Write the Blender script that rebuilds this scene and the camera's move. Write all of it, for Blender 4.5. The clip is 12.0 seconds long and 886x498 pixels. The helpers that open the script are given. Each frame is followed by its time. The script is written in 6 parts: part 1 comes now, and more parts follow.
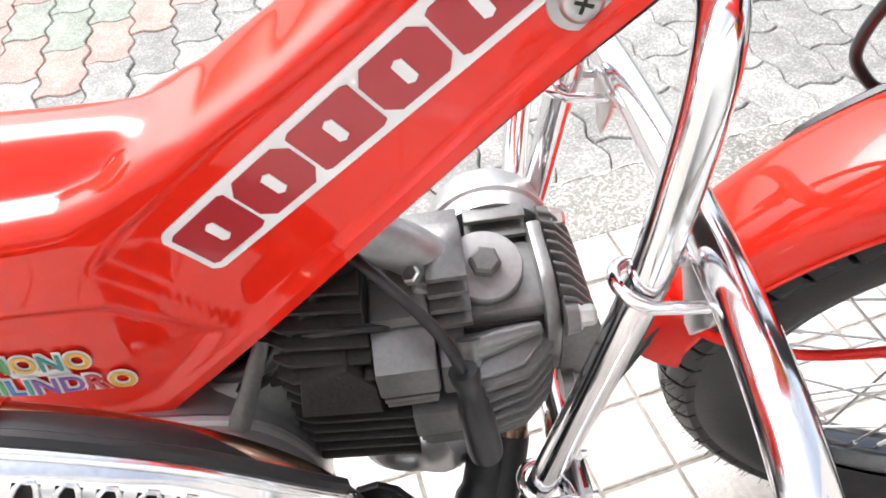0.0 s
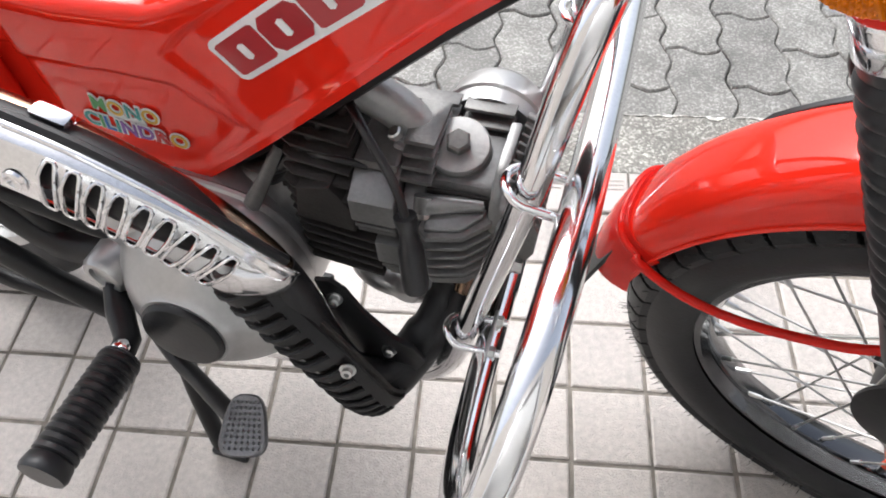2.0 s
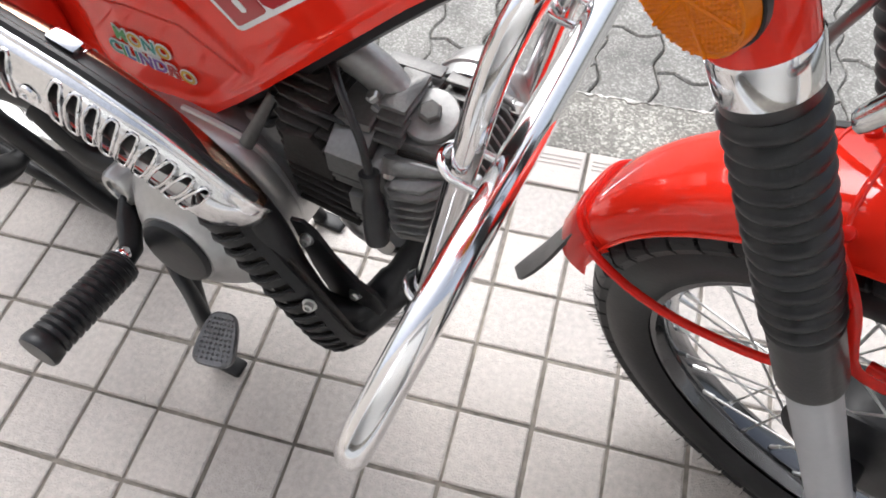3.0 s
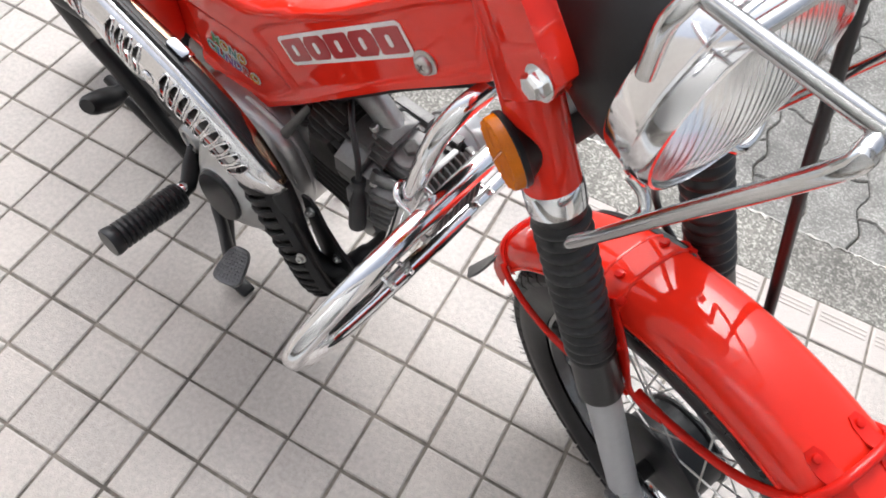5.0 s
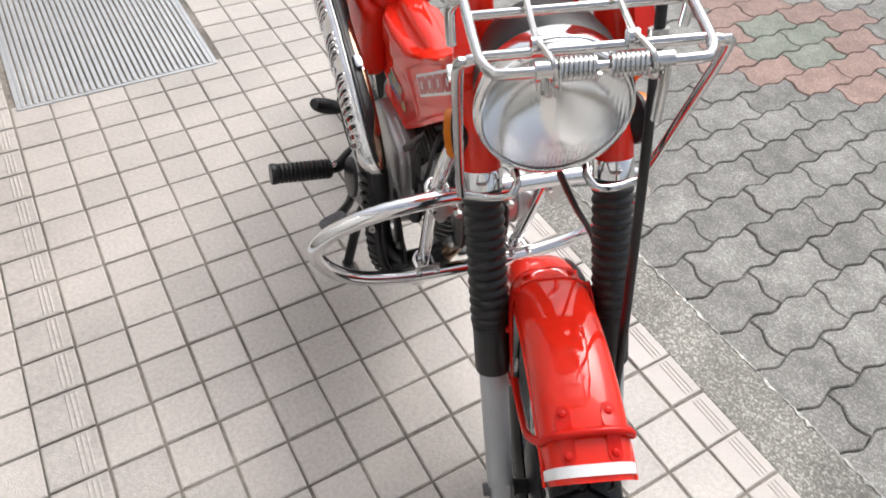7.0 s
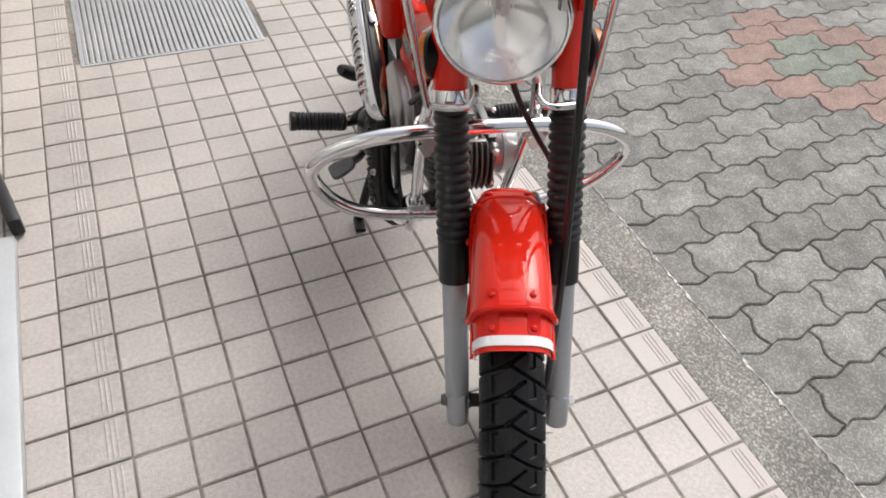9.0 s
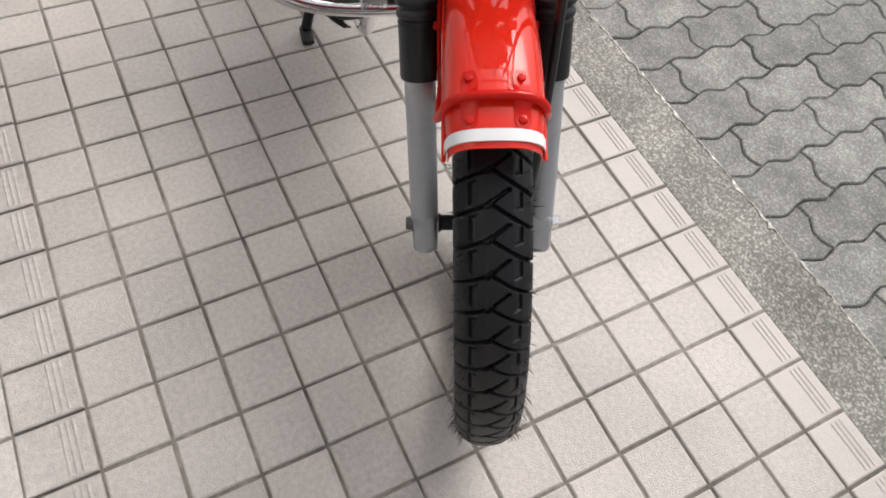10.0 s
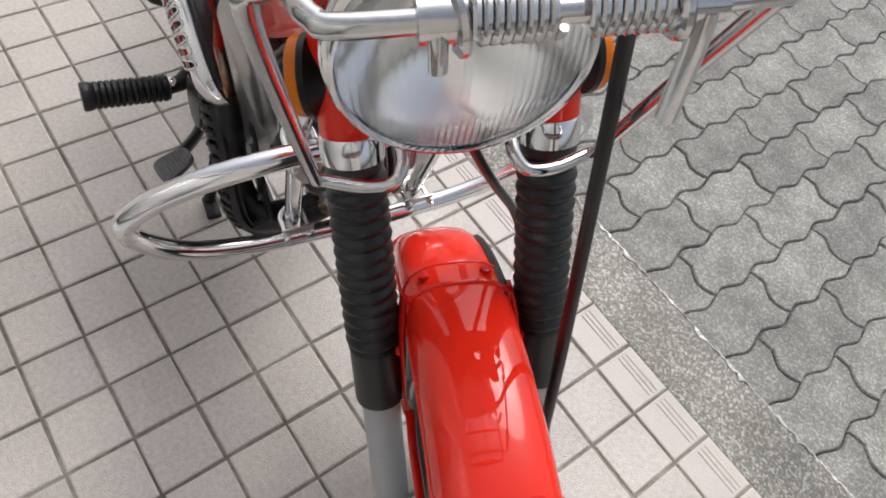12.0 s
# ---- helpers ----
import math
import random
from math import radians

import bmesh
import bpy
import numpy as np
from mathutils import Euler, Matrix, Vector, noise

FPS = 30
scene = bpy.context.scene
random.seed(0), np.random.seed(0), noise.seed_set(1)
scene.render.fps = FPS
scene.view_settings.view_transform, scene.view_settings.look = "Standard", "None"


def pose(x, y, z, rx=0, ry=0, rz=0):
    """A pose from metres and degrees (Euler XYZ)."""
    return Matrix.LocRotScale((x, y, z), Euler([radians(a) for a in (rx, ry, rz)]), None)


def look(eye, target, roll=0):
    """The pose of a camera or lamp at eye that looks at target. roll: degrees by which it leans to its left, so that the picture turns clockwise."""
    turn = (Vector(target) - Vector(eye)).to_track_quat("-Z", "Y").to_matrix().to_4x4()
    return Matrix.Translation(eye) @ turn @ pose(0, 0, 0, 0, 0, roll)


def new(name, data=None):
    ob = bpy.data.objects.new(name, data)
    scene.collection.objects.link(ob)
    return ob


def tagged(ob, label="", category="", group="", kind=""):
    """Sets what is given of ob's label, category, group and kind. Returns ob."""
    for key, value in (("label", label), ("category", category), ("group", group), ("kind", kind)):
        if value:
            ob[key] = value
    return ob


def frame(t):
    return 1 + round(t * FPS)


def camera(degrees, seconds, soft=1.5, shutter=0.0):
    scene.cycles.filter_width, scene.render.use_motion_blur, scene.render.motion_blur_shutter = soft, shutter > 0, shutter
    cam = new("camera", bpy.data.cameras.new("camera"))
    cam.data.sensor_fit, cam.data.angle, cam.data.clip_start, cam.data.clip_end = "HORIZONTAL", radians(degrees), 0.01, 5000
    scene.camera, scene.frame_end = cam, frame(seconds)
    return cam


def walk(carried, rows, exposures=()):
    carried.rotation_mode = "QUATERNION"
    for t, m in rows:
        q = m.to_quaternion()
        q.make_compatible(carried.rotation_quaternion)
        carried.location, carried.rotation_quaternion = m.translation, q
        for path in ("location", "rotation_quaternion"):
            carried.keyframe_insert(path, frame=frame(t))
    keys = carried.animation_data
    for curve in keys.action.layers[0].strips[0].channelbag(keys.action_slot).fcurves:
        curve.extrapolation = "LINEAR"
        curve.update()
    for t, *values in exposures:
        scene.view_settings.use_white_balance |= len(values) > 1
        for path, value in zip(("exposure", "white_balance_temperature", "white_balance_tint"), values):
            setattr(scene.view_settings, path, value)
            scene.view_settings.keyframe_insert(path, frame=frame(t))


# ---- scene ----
cam = camera(65.1, 12.0, soft=1.8)
PATH = [
    (0, (-0.018, -0.606, 0.806), (0.27, 0.748, -0.637), -7.3),
    (0.5, (-0.014, -0.659, 0.839), (0.32, 0.639, -0.645), -5.2),
    (1, (0.009, -0.697, 0.834), (0.474, 0.429, -0.752), -0.3),
    (1.5, (0.068, -0.703, 0.829), (0.109, 0.445, -0.808), -5.6),
    (2, (0.106, -0.697, 0.869), (-0.074, 0.452, -0.758), -4.6),
    (2.5, (0.123, -0.697, 0.893), (-0.01, 0.381, -0.786), -0.2),
    (2.7, (0.152, -0.699, 0.895), (-0.077, 0.366, -0.782), -2.0),
    (4.3, (0.306, -0.758, 1.05), (-0.173, 0.047, -0.717), -7.3),
    (4.5, (0.311, -0.764, 1.083), (-0.172, 0.052, -0.678), -5.7),
    (5, (0.318, -0.768, 1.122), (-0.101, 0.156, -0.602), 5.1),
    (5.5, (0.435, -0.774, 1.124), (-0.231, 0.115, -0.539), 0.4),
    (6, (0.51, -0.812, 1.168), (-0.246, 0.094, -0.447), 4.8),
    (6.5, (0.607, -0.826, 1.198), (-0.299, 0.087, -0.334), 7.0),
    (7, (0.745, -0.818, 1.222), (-0.38, -0.065, -0.249), 4.8),
    (7.2, (0.772, -0.846, 1.227), (-0.368, -0.075, -0.225), 5.0),
    (8.8, (0.948, -0.815, 1.248), (-0.368, -0.139, -0.099), 2.1),
    (9, (0.951, -0.804, 1.2), (-0.286, -0.151, -0.229), 5.4),
    (9.5, (0.916, -0.777, 1.068), (-0.047, -0.147, -0.567), 9.4),
    (10, (0.898, -0.772, 1.043), (0.025, -0.148, -0.645), 10.6),
    (10.5, (0.868, -0.735, 1.048), (-0.023, -0.191, -0.658), 11.5),
    (11, (0.806, -0.686, 1.053), (-0.064, -0.141, -0.664), 10.6),
    (11.5, (0.664, -0.675, 1.078), (-0.224, 0.073, -0.55), 12.7),
    (12, (0.555, -0.647, 1.087), (-0.199, 0.196, -0.562), 15.2),
]
EXPOSURES = [(0.0, 1.64, 6250, 10), (0.5, 1.34, 6200, 10), (1.0, 1.0, 6200, 10), (2.0, 0.92, 6250, 10), (5.0, 0.78, 6250, 10), (7.0, 0.57, 6400, 10), (9.0, 0.36, 6500, 10), (10.0, 0.31, 6500, 10), (12.0, 0.32, 6400, 10)]
walk(cam, [(t, look(eye, target, roll)) for t, eye, target, roll in PATH], EXPOSURES)

# ---- exposure, world and light ----
world = bpy.data.worlds.new("overcast_sky")
scene.world = world
world.use_nodes = True
wn = world.node_tree.nodes
sky = wn.new("ShaderNodeTexSky")
sky.sky_type, sky.sun_disc = "NISHITA", False
sky.sun_elevation, sky.sun_rotation = radians(52), radians(-32)
sky.air_density, sky.dust_density, sky.ozone_density = 1.0, 6.0, 0.6
hazy = wn.new("ShaderNodeHueSaturation")
hazy.inputs["Saturation"].default_value = 0.45
world.node_tree.links.new(sky.outputs[0], hazy.inputs["Color"])
world.node_tree.links.new(hazy.outputs[0], wn["Background"].inputs["Color"])
wn["Background"].inputs["Strength"].default_value = 0.14
sun = new("sun", bpy.data.lights.new("sun", "SUN"))
sun.data.energy, sun.data.angle, sun.data.color = 0.9, radians(38), (0.93, 0.97, 1.0)
sun.matrix_basis = look((-0.93, 1.49, 2.25), (0, 0, 0))


# ---- materials ----
def material(name, base, rough=0.5, metal=0.0, coat=0.0, vary=0.08, scale=30.0, bump=0.0, bump_scale=200.0, rough_vary=0.1, spec=0.5, piece=0.0, stain=0.0, coat_rough=0.04):
    """A Principled material with two scales of tone variation, uneven gloss and fine relief."""
    m = bpy.data.materials.new(name)
    m.use_nodes = True
    nt, p = m.node_tree, m.node_tree.nodes["Principled BSDF"]
    p.inputs["Roughness"].default_value, p.inputs["Metallic"].default_value = rough, metal
    p.inputs["Coat Weight"].default_value, p.inputs["Coat Roughness"].default_value = coat, coat_rough
    p.inputs["Specular IOR Level"].default_value = spec
    co = nt.nodes.new("ShaderNodeTexCoord")
    info = nt.nodes.new("ShaderNodeObjectInfo")
    where = nt.nodes.new("ShaderNodeVectorMath")
    where.operation = "ADD"
    nt.links.new(co.outputs["Object"], where.inputs[0]), nt.links.new(info.outputs["Location"], where.inputs[1])

    def noise_node(s, detail):
        n = nt.nodes.new("ShaderNodeTexNoise")
        n.inputs["Scale"].default_value, n.inputs["Detail"].default_value = s, detail
        nt.links.new(where.outputs[0], n.inputs["Vector"])
        return n
    big, small = noise_node(scale, 3), noise_node(scale * 9, 4)
    add = nt.nodes.new("ShaderNodeMath")
    add.operation = "ADD"
    nt.links.new(big.outputs[0], add.inputs[0]), nt.links.new(small.outputs[0], add.inputs[1])
    last = add
    if piece:
        mul = nt.nodes.new("ShaderNodeMath")
        mul.operation, mul.inputs[1].default_value = "MULTIPLY", piece
        nt.links.new(info.outputs["Random"], mul.inputs[0])
        last = nt.nodes.new("ShaderNodeMath")
        last.operation = "ADD"
        nt.links.new(add.outputs[0], last.inputs[0]), nt.links.new(mul.outputs[0], last.inputs[1])
    ramp = nt.nodes.new("ShaderNodeMapRange")
    ramp.inputs[1].default_value, ramp.inputs[2].default_value = 0.6, 1.4 + piece
    ramp.inputs[3].default_value, ramp.inputs[4].default_value = 1 - vary, 1 + vary
    nt.links.new(last.outputs[0], ramp.inputs[0])
    if stain:
        broad = noise_node(2.3, 5)
        dirt = nt.nodes.new("ShaderNodeMapRange")
        dirt.inputs[1].default_value, dirt.inputs[2].default_value, dirt.inputs[3].default_value, dirt.inputs[4].default_value = 0.35, 0.65, 1 - stain, 1 + stain * 0.5
        nt.links.new(broad.outputs[0], dirt.inputs[0])
        both = nt.nodes.new("ShaderNodeMath")
        both.operation = "MULTIPLY"
        nt.links.new(ramp.outputs[0], both.inputs[0]), nt.links.new(dirt.outputs[0], both.inputs[1])
        ramp = both
    mix = nt.nodes.new("ShaderNodeVectorMath")
    mix.operation = "SCALE"
    mix.inputs[0].default_value = base
    nt.links.new(ramp.outputs[0], mix.inputs["Scale"])
    nt.links.new(mix.outputs[0], p.inputs["Base Color"])
    rr = nt.nodes.new("ShaderNodeMapRange")
    rr.inputs[3].default_value, rr.inputs[4].default_value = max(0.02, rough - rough_vary), min(1, rough + rough_vary)
    nt.links.new(big.outputs[0], rr.inputs[0])
    nt.links.new(rr.outputs[0], p.inputs["Roughness"])
    if bump:
        fine = noise_node(bump_scale, 3)
        b = nt.nodes.new("ShaderNodeBump")
        b.inputs["Strength"].default_value, b.inputs["Distance"].default_value = bump, 0.002
        nt.links.new(fine.outputs[0], b.inputs["Height"])
        nt.links.new(b.outputs[0], p.inputs["Normal"])
    return m


RED = material("red_paint", (0.78, 0.025, 0.011), 0.5, coat=0.9, spec=0.0, coat_rough=0.03, vary=0.04, scale=6, rough_vary=0.05)
RED_STEEL = material("red_painted_steel", (0.62, 0.013, 0.007), 0.5, coat=0.5, spec=0.0, vary=0.08, scale=20, bump=0.05, bump_scale=120)
CHROME = material("chrome", (0.8, 0.8, 0.81), 0.1, metal=1.0, vary=0.05, scale=40, rough_vary=0.03)
# rack chrome, its base darkened for the dimmer surroundings it would mirror
DARKENED_CHROME = material("darkened_chrome", (0.6, 0.6, 0.6), 0.14, metal=1.0, vary=0.12, scale=40, rough_vary=0.05)
SHIELD_CHROME = material("worn_chrome", (0.76, 0.76, 0.77), 0.13, metal=1.0, vary=0.12, scale=45, rough_vary=0.06, bump=0.03, bump_scale=60)
STEEL = material("dull_steel", (0.55, 0.55, 0.54), 0.32, metal=1.0, vary=0.15, scale=60, bump=0.08)
DARK_STEEL = material("worn_dark_steel", (0.14, 0.14, 0.145), 0.4, metal=0.8, vary=0.3, scale=60, bump=0.1)
ALLOY = material("cast_alloy", (0.33, 0.33, 0.325), 0.45, metal=0.75, vary=0.12, scale=25, bump=0.15, bump_scale=300)
ALLOY_BRIGHT = material("brushed_alloy", (0.44, 0.44, 0.437), 0.36, metal=0.8, vary=0.08, scale=18, bump=0.06, bump_scale=300)
CAST = material("grey_cast_head", (0.15, 0.148, 0.144), 0.46, metal=0.45, vary=0.2, scale=30, bump=0.25, bump_scale=350)
CAST_LIGHT = material("grey_cast_cover", (0.2, 0.198, 0.195), 0.38, metal=0.65, vary=0.16, scale=30, bump=0.12, bump_scale=350)
# black barrel iron; also the painted shade behind head fins and guard slots
IRON_AND_SHADE = material("black_iron_and_shade", (0.028, 0.025, 0.023), 0.6, metal=0.0, spec=0.35, vary=0.3, scale=30, bump=0.25, bump_scale=300)
BLACK = material("satin_black_metal", (0.011, 0.011, 0.012), 0.42, spec=0.32, vary=0.2, scale=40, bump=0.05)
RUBBER = material("black_rubber", (0.0115, 0.012, 0.0135), 0.38, spec=0.45, vary=0.25, scale=30, bump=0.08, bump_scale=250)
TYRE = material("tyre_rubber", (0.0095, 0.0098, 0.011), 0.42, spec=0.35, vary=0.25, scale=20, bump=0.12, bump_scale=300)
CABLE = material("cable_sheath", (0.012, 0.012, 0.013), 0.32, vary=0.2, scale=40)
FORK = material("silver_painted_fork", (0.42, 0.43, 0.45), 0.4, metal=0.35, vary=0.06, scale=15, bump=0.03)
AMBER = material("amber_reflector", (0.62, 0.16, 0.0), 0.16, coat=0.0, spec=0.3, vary=0.12, scale=60)
WHITE = material("white_vinyl", (0.82, 0.82, 0.82), 0.4, vary=0.03, scale=15)
DECAL_RED = material("dark_red_vinyl", (0.4, 0.018, 0.025), 0.35, coat=0.5, vary=0.05)
PIPE = material("heat_tinted_pipe", (0.3, 0.2, 0.135), 0.2, metal=1.0, vary=0.35, scale=12)
REFLECTOR = material("lamp_reflector", (0.94, 0.94, 0.94), 0.14, metal=1.0, vary=0.03)
TILE = material("beige_floor_tile", (0.44, 0.4, 0.366), 0.36, spec=0.9, vary=0.34, scale=120, bump=0.9, bump_scale=380, piece=0.3, stain=0.16)
NOSING = material("pale_nosing_tile", (0.5, 0.457, 0.425), 0.5, vary=0.09, scale=16, bump=0.4, bump_scale=330, piece=0.4, stain=0.08)
GROUT = material("grey_grout", (0.21, 0.187, 0.16), 0.9, vary=0.6, scale=9, stain=0.45, bump=0.4, bump_scale=300)
SAND = material("dark_joint_sand", (0.15, 0.145, 0.125), 0.95, vary=0.4, scale=12, bump=0.5)
# chromed rim; the dark surroundings it mirrors are put into the base colour
RIM = material("chromed_rim_darkened", (0.12, 0.122, 0.128), 0.12, metal=1.0, vary=0.1, scale=30)
ALUMINIUM = material("pale_aluminium", (0.5, 0.52, 0.53), 0.35, metal=0.3, vary=0.05, scale=10)
# tones of the unseen added walls, set for the light they throw back
ADDED_WALL = material("brown_grey_stucco", (0.42, 0.39, 0.355), 0.8, vary=0.12, scale=3, bump=0.1)
PLASTER = material("pale_plaster", (0.66, 0.65, 0.63), 0.85, vary=0.06, scale=3, bump=0.1)
GRATE = material("galvanised_bar", (0.5, 0.51, 0.52), 0.4, metal=0.8, vary=0.15, scale=30)
DARK = material("hole_shade", (0.05, 0.05, 0.05), 0.9, vary=0.3, scale=10)


def aggregate_material(name, dark, light, cells, rough=0.88, piece=0.0, tint=0.2, stain=6.0):
    """Exposed stone chips in cement: a random tone for each chip, grit between, broad stains."""
    m = bpy.data.materials.new(name)
    m.use_nodes = True
    nt, p = m.node_tree, m.node_tree.nodes["Principled BSDF"]
    p.inputs["Roughness"].default_value = rough
    co = nt.nodes.new("ShaderNodeTexCoord")
    info = nt.nodes.new("ShaderNodeObjectInfo")
    shift = nt.nodes.new("ShaderNodeVectorMath")
    shift.operation = "ADD"
    nt.links.new(co.outputs["Object"], shift.inputs[0]), nt.links.new(info.outputs["Random"], shift.inputs[1])
    chips = nt.nodes.new("ShaderNodeTexVoronoi")
    chips.inputs["Scale"].default_value = cells
    grit = nt.nodes.new("ShaderNodeTexNoise")
    grit.inputs["Scale"].default_value, grit.inputs["Detail"].default_value = cells * 2.2, 3
    broad = nt.nodes.new("ShaderNodeTexNoise")
    broad.inputs["Scale"].default_value, broad.inputs["Detail"].default_value = stain, 4
    for n in (chips, grit, broad):
        nt.links.new(shift.outputs[0], n.inputs["Vector"])
    bw = nt.nodes.new("ShaderNodeSeparateColor")
    nt.links.new(chips.outputs["Color"], bw.inputs[0])
    power = nt.nodes.new("ShaderNodeMath")
    power.operation, power.inputs[1].default_value = "POWER", 2.8
    nt.links.new(bw.outputs[0], power.inputs[0])
    half = nt.nodes.new("ShaderNodeMix")
    half.inputs[0].default_value = 0.45
    nt.links.new(power.outputs[0], half.inputs[2]), nt.links.new(grit.outputs[0], half.inputs[3])
    mix = nt.nodes.new("ShaderNodeMix")
    mix.data_type = "RGBA"
    mix.inputs[6].default_value, mix.inputs[7].default_value = (*dark, 1), (*light, 1)
    nt.links.new(half.outputs[0], mix.inputs[0])
    tone = nt.nodes.new("ShaderNodeMapRange")
    tone.inputs[1].default_value, tone.inputs[2].default_value, tone.inputs[3].default_value, tone.inputs[4].default_value = 0.3, 0.7, 1 - tint, 1 + tint
    nt.links.new(broad.outputs[0], tone.inputs[0])
    own = nt.nodes.new("ShaderNodeMapRange")
    own.inputs[3].default_value, own.inputs[4].default_value = 1 - piece, 1 + piece
    nt.links.new(info.outputs["Random"], own.inputs[0])
    both = nt.nodes.new("ShaderNodeMath")
    both.operation = "MULTIPLY"
    nt.links.new(tone.outputs[0], both.inputs[0]), nt.links.new(own.outputs[0], both.inputs[1])
    out = nt.nodes.new("ShaderNodeVectorMath")
    out.operation = "SCALE"
    nt.links.new(mix.outputs[2], out.inputs[0]), nt.links.new(both.outputs[0], out.inputs["Scale"])
    nt.links.new(out.outputs[0], p.inputs["Base Color"])
    b = nt.nodes.new("ShaderNodeBump")
    b.inputs["Strength"].default_value, b.inputs["Distance"].default_value = 0.6, 0.002
    nt.links.new(half.outputs[0], b.inputs["Height"]), nt.links.new(b.outputs[0], p.inputs["Normal"])
    return m


CONCRETE = aggregate_material("exposed_aggregate", (0.048, 0.046, 0.041), (0.62, 0.6, 0.54), 270, tint=0.3, stain=5)
CONCRETE_PALE = aggregate_material("worn_pale_concrete", (0.2, 0.19, 0.17), (0.9, 0.88, 0.82), 130, tint=0.45, stain=22)
PAVER = aggregate_material("grey_paver", (0.11, 0.108, 0.1), (0.45, 0.44, 0.412), 300, piece=0.14, tint=0.22, stain=14)
PAVER_PINK = aggregate_material("pink_paver", (0.17, 0.11, 0.095), (0.5, 0.36, 0.31), 330, piece=0.1, tint=0.16, stain=14)
PAVER_GREEN = aggregate_material("green_paver", (0.11, 0.12, 0.095), (0.41, 0.44, 0.38), 330, piece=0.1, tint=0.16, stain=14)


def glass_material(name, tint, rough=0.03, ior=1.18):
    m = bpy.data.materials.new(name)
    m.use_nodes = True
    p = m.node_tree.nodes["Principled BSDF"]
    p.inputs["Base Color"].default_value = (*tint, 1)
    p.inputs["Transmission Weight"].default_value, p.inputs["Roughness"].default_value, p.inputs["IOR"].default_value = 1.0, rough, ior
    return m


GLASS = glass_material("clear_lens_glass", (0.97, 0.98, 0.98))
LENS_GLASS = glass_material("fluted_lens_glass", (0.99, 0.99, 0.99), 0.02, 1.4)

# ---- building helpers ----
HEAD = radians(-11.5)
# the machine leans a little to its left
MB = Matrix.Translation((0.484, -0.4247, 0)) @ Matrix.Rotation(HEAD, 4, "Z") @ Matrix.Rotation(radians(-1.3), 4, "X")
ME = MB @ Matrix.Translation((-0.005, 0.010, -0.016))
# the rear end stands a little to the left of the front
MR = MB @ Matrix.Translation((0, 0.048, 0))
MX = MB @ Matrix.Translation((-0.008, 0.004, -0.008))
# front fork, wheel and lamp: turned to the right about the steering head
STEER_AXIS = Vector((-math.sin(radians(27)), 0, math.cos(radians(27))))
MF = Matrix.Translation((0.4898, -0.4257, 0.287)) @ Matrix.Rotation(HEAD, 4, "Z") @ Matrix.Rotation(radians(-1), 4, "X") @ Matrix.Rotation(radians(-17), 4, STEER_AXIS)
MK = MF @ Matrix.Translation((0.009, -0.005, 0))
PLACED = {}


def finish(bm, smooth=True, angle=40):
    bmesh.ops.remove_doubles(bm, verts=bm.verts, dist=1e-6)
    bmesh.ops.recalc_face_normals(bm, faces=bm.faces)
    for f in bm.faces:
        f.smooth = smooth
    if smooth:
        lim = radians(angle)
        for e in bm.edges:
            if len(e.link_faces) == 2 and e.calc_face_angle(0) > lim:
                e.smooth = False


def part(name, bm, mat, parent, label="", frame_of=None, smooth=True, angle=40):
    """Links a bmesh as one mesh object under a thing or a part, its vertices given in the frame frame_of."""
    finish(bm, smooth, angle)
    me = bpy.data.meshes.new(name)
    bm.to_mesh(me)
    bm.free()
    me.materials.append(mat)
    ob = new(name, me)
    m = frame_of if frame_of is not None else PLACED.get(parent, Matrix())
    PLACED[ob] = m
    if parent is not None:
        ob.parent = parent
        ob.matrix_basis = PLACED[parent].inverted() @ m
    else:
        ob.matrix_basis = m
    return tagged(ob, label) if label else ob


def thing(name, label, category, m=Matrix(), group="", kind=""):
    ob = new(name)
    ob.empty_display_size = 0.05
    ob.matrix_basis = m
    PLACED[ob] = m
    return tagged(ob, label, category, group, kind)


def smooth_path(pts, n=6):
    """Catmull-Rom points through pts."""
    p = [Vector(q) for q in pts]
    out = []
    for i in range(len(p) - 1):
        a, b, c, d = p[max(i - 1, 0)], p[i], p[i + 1], p[min(i + 2, len(p) - 1)]
        for k in range(n):
            t = k / n
            out.append(0.5 * ((2 * b) + (c - a) * t + (2 * a - 5 * b + 4 * c - d) * t * t + (3 * b - a - 3 * c + d) * t ** 3))
    return out + [p[-1]]


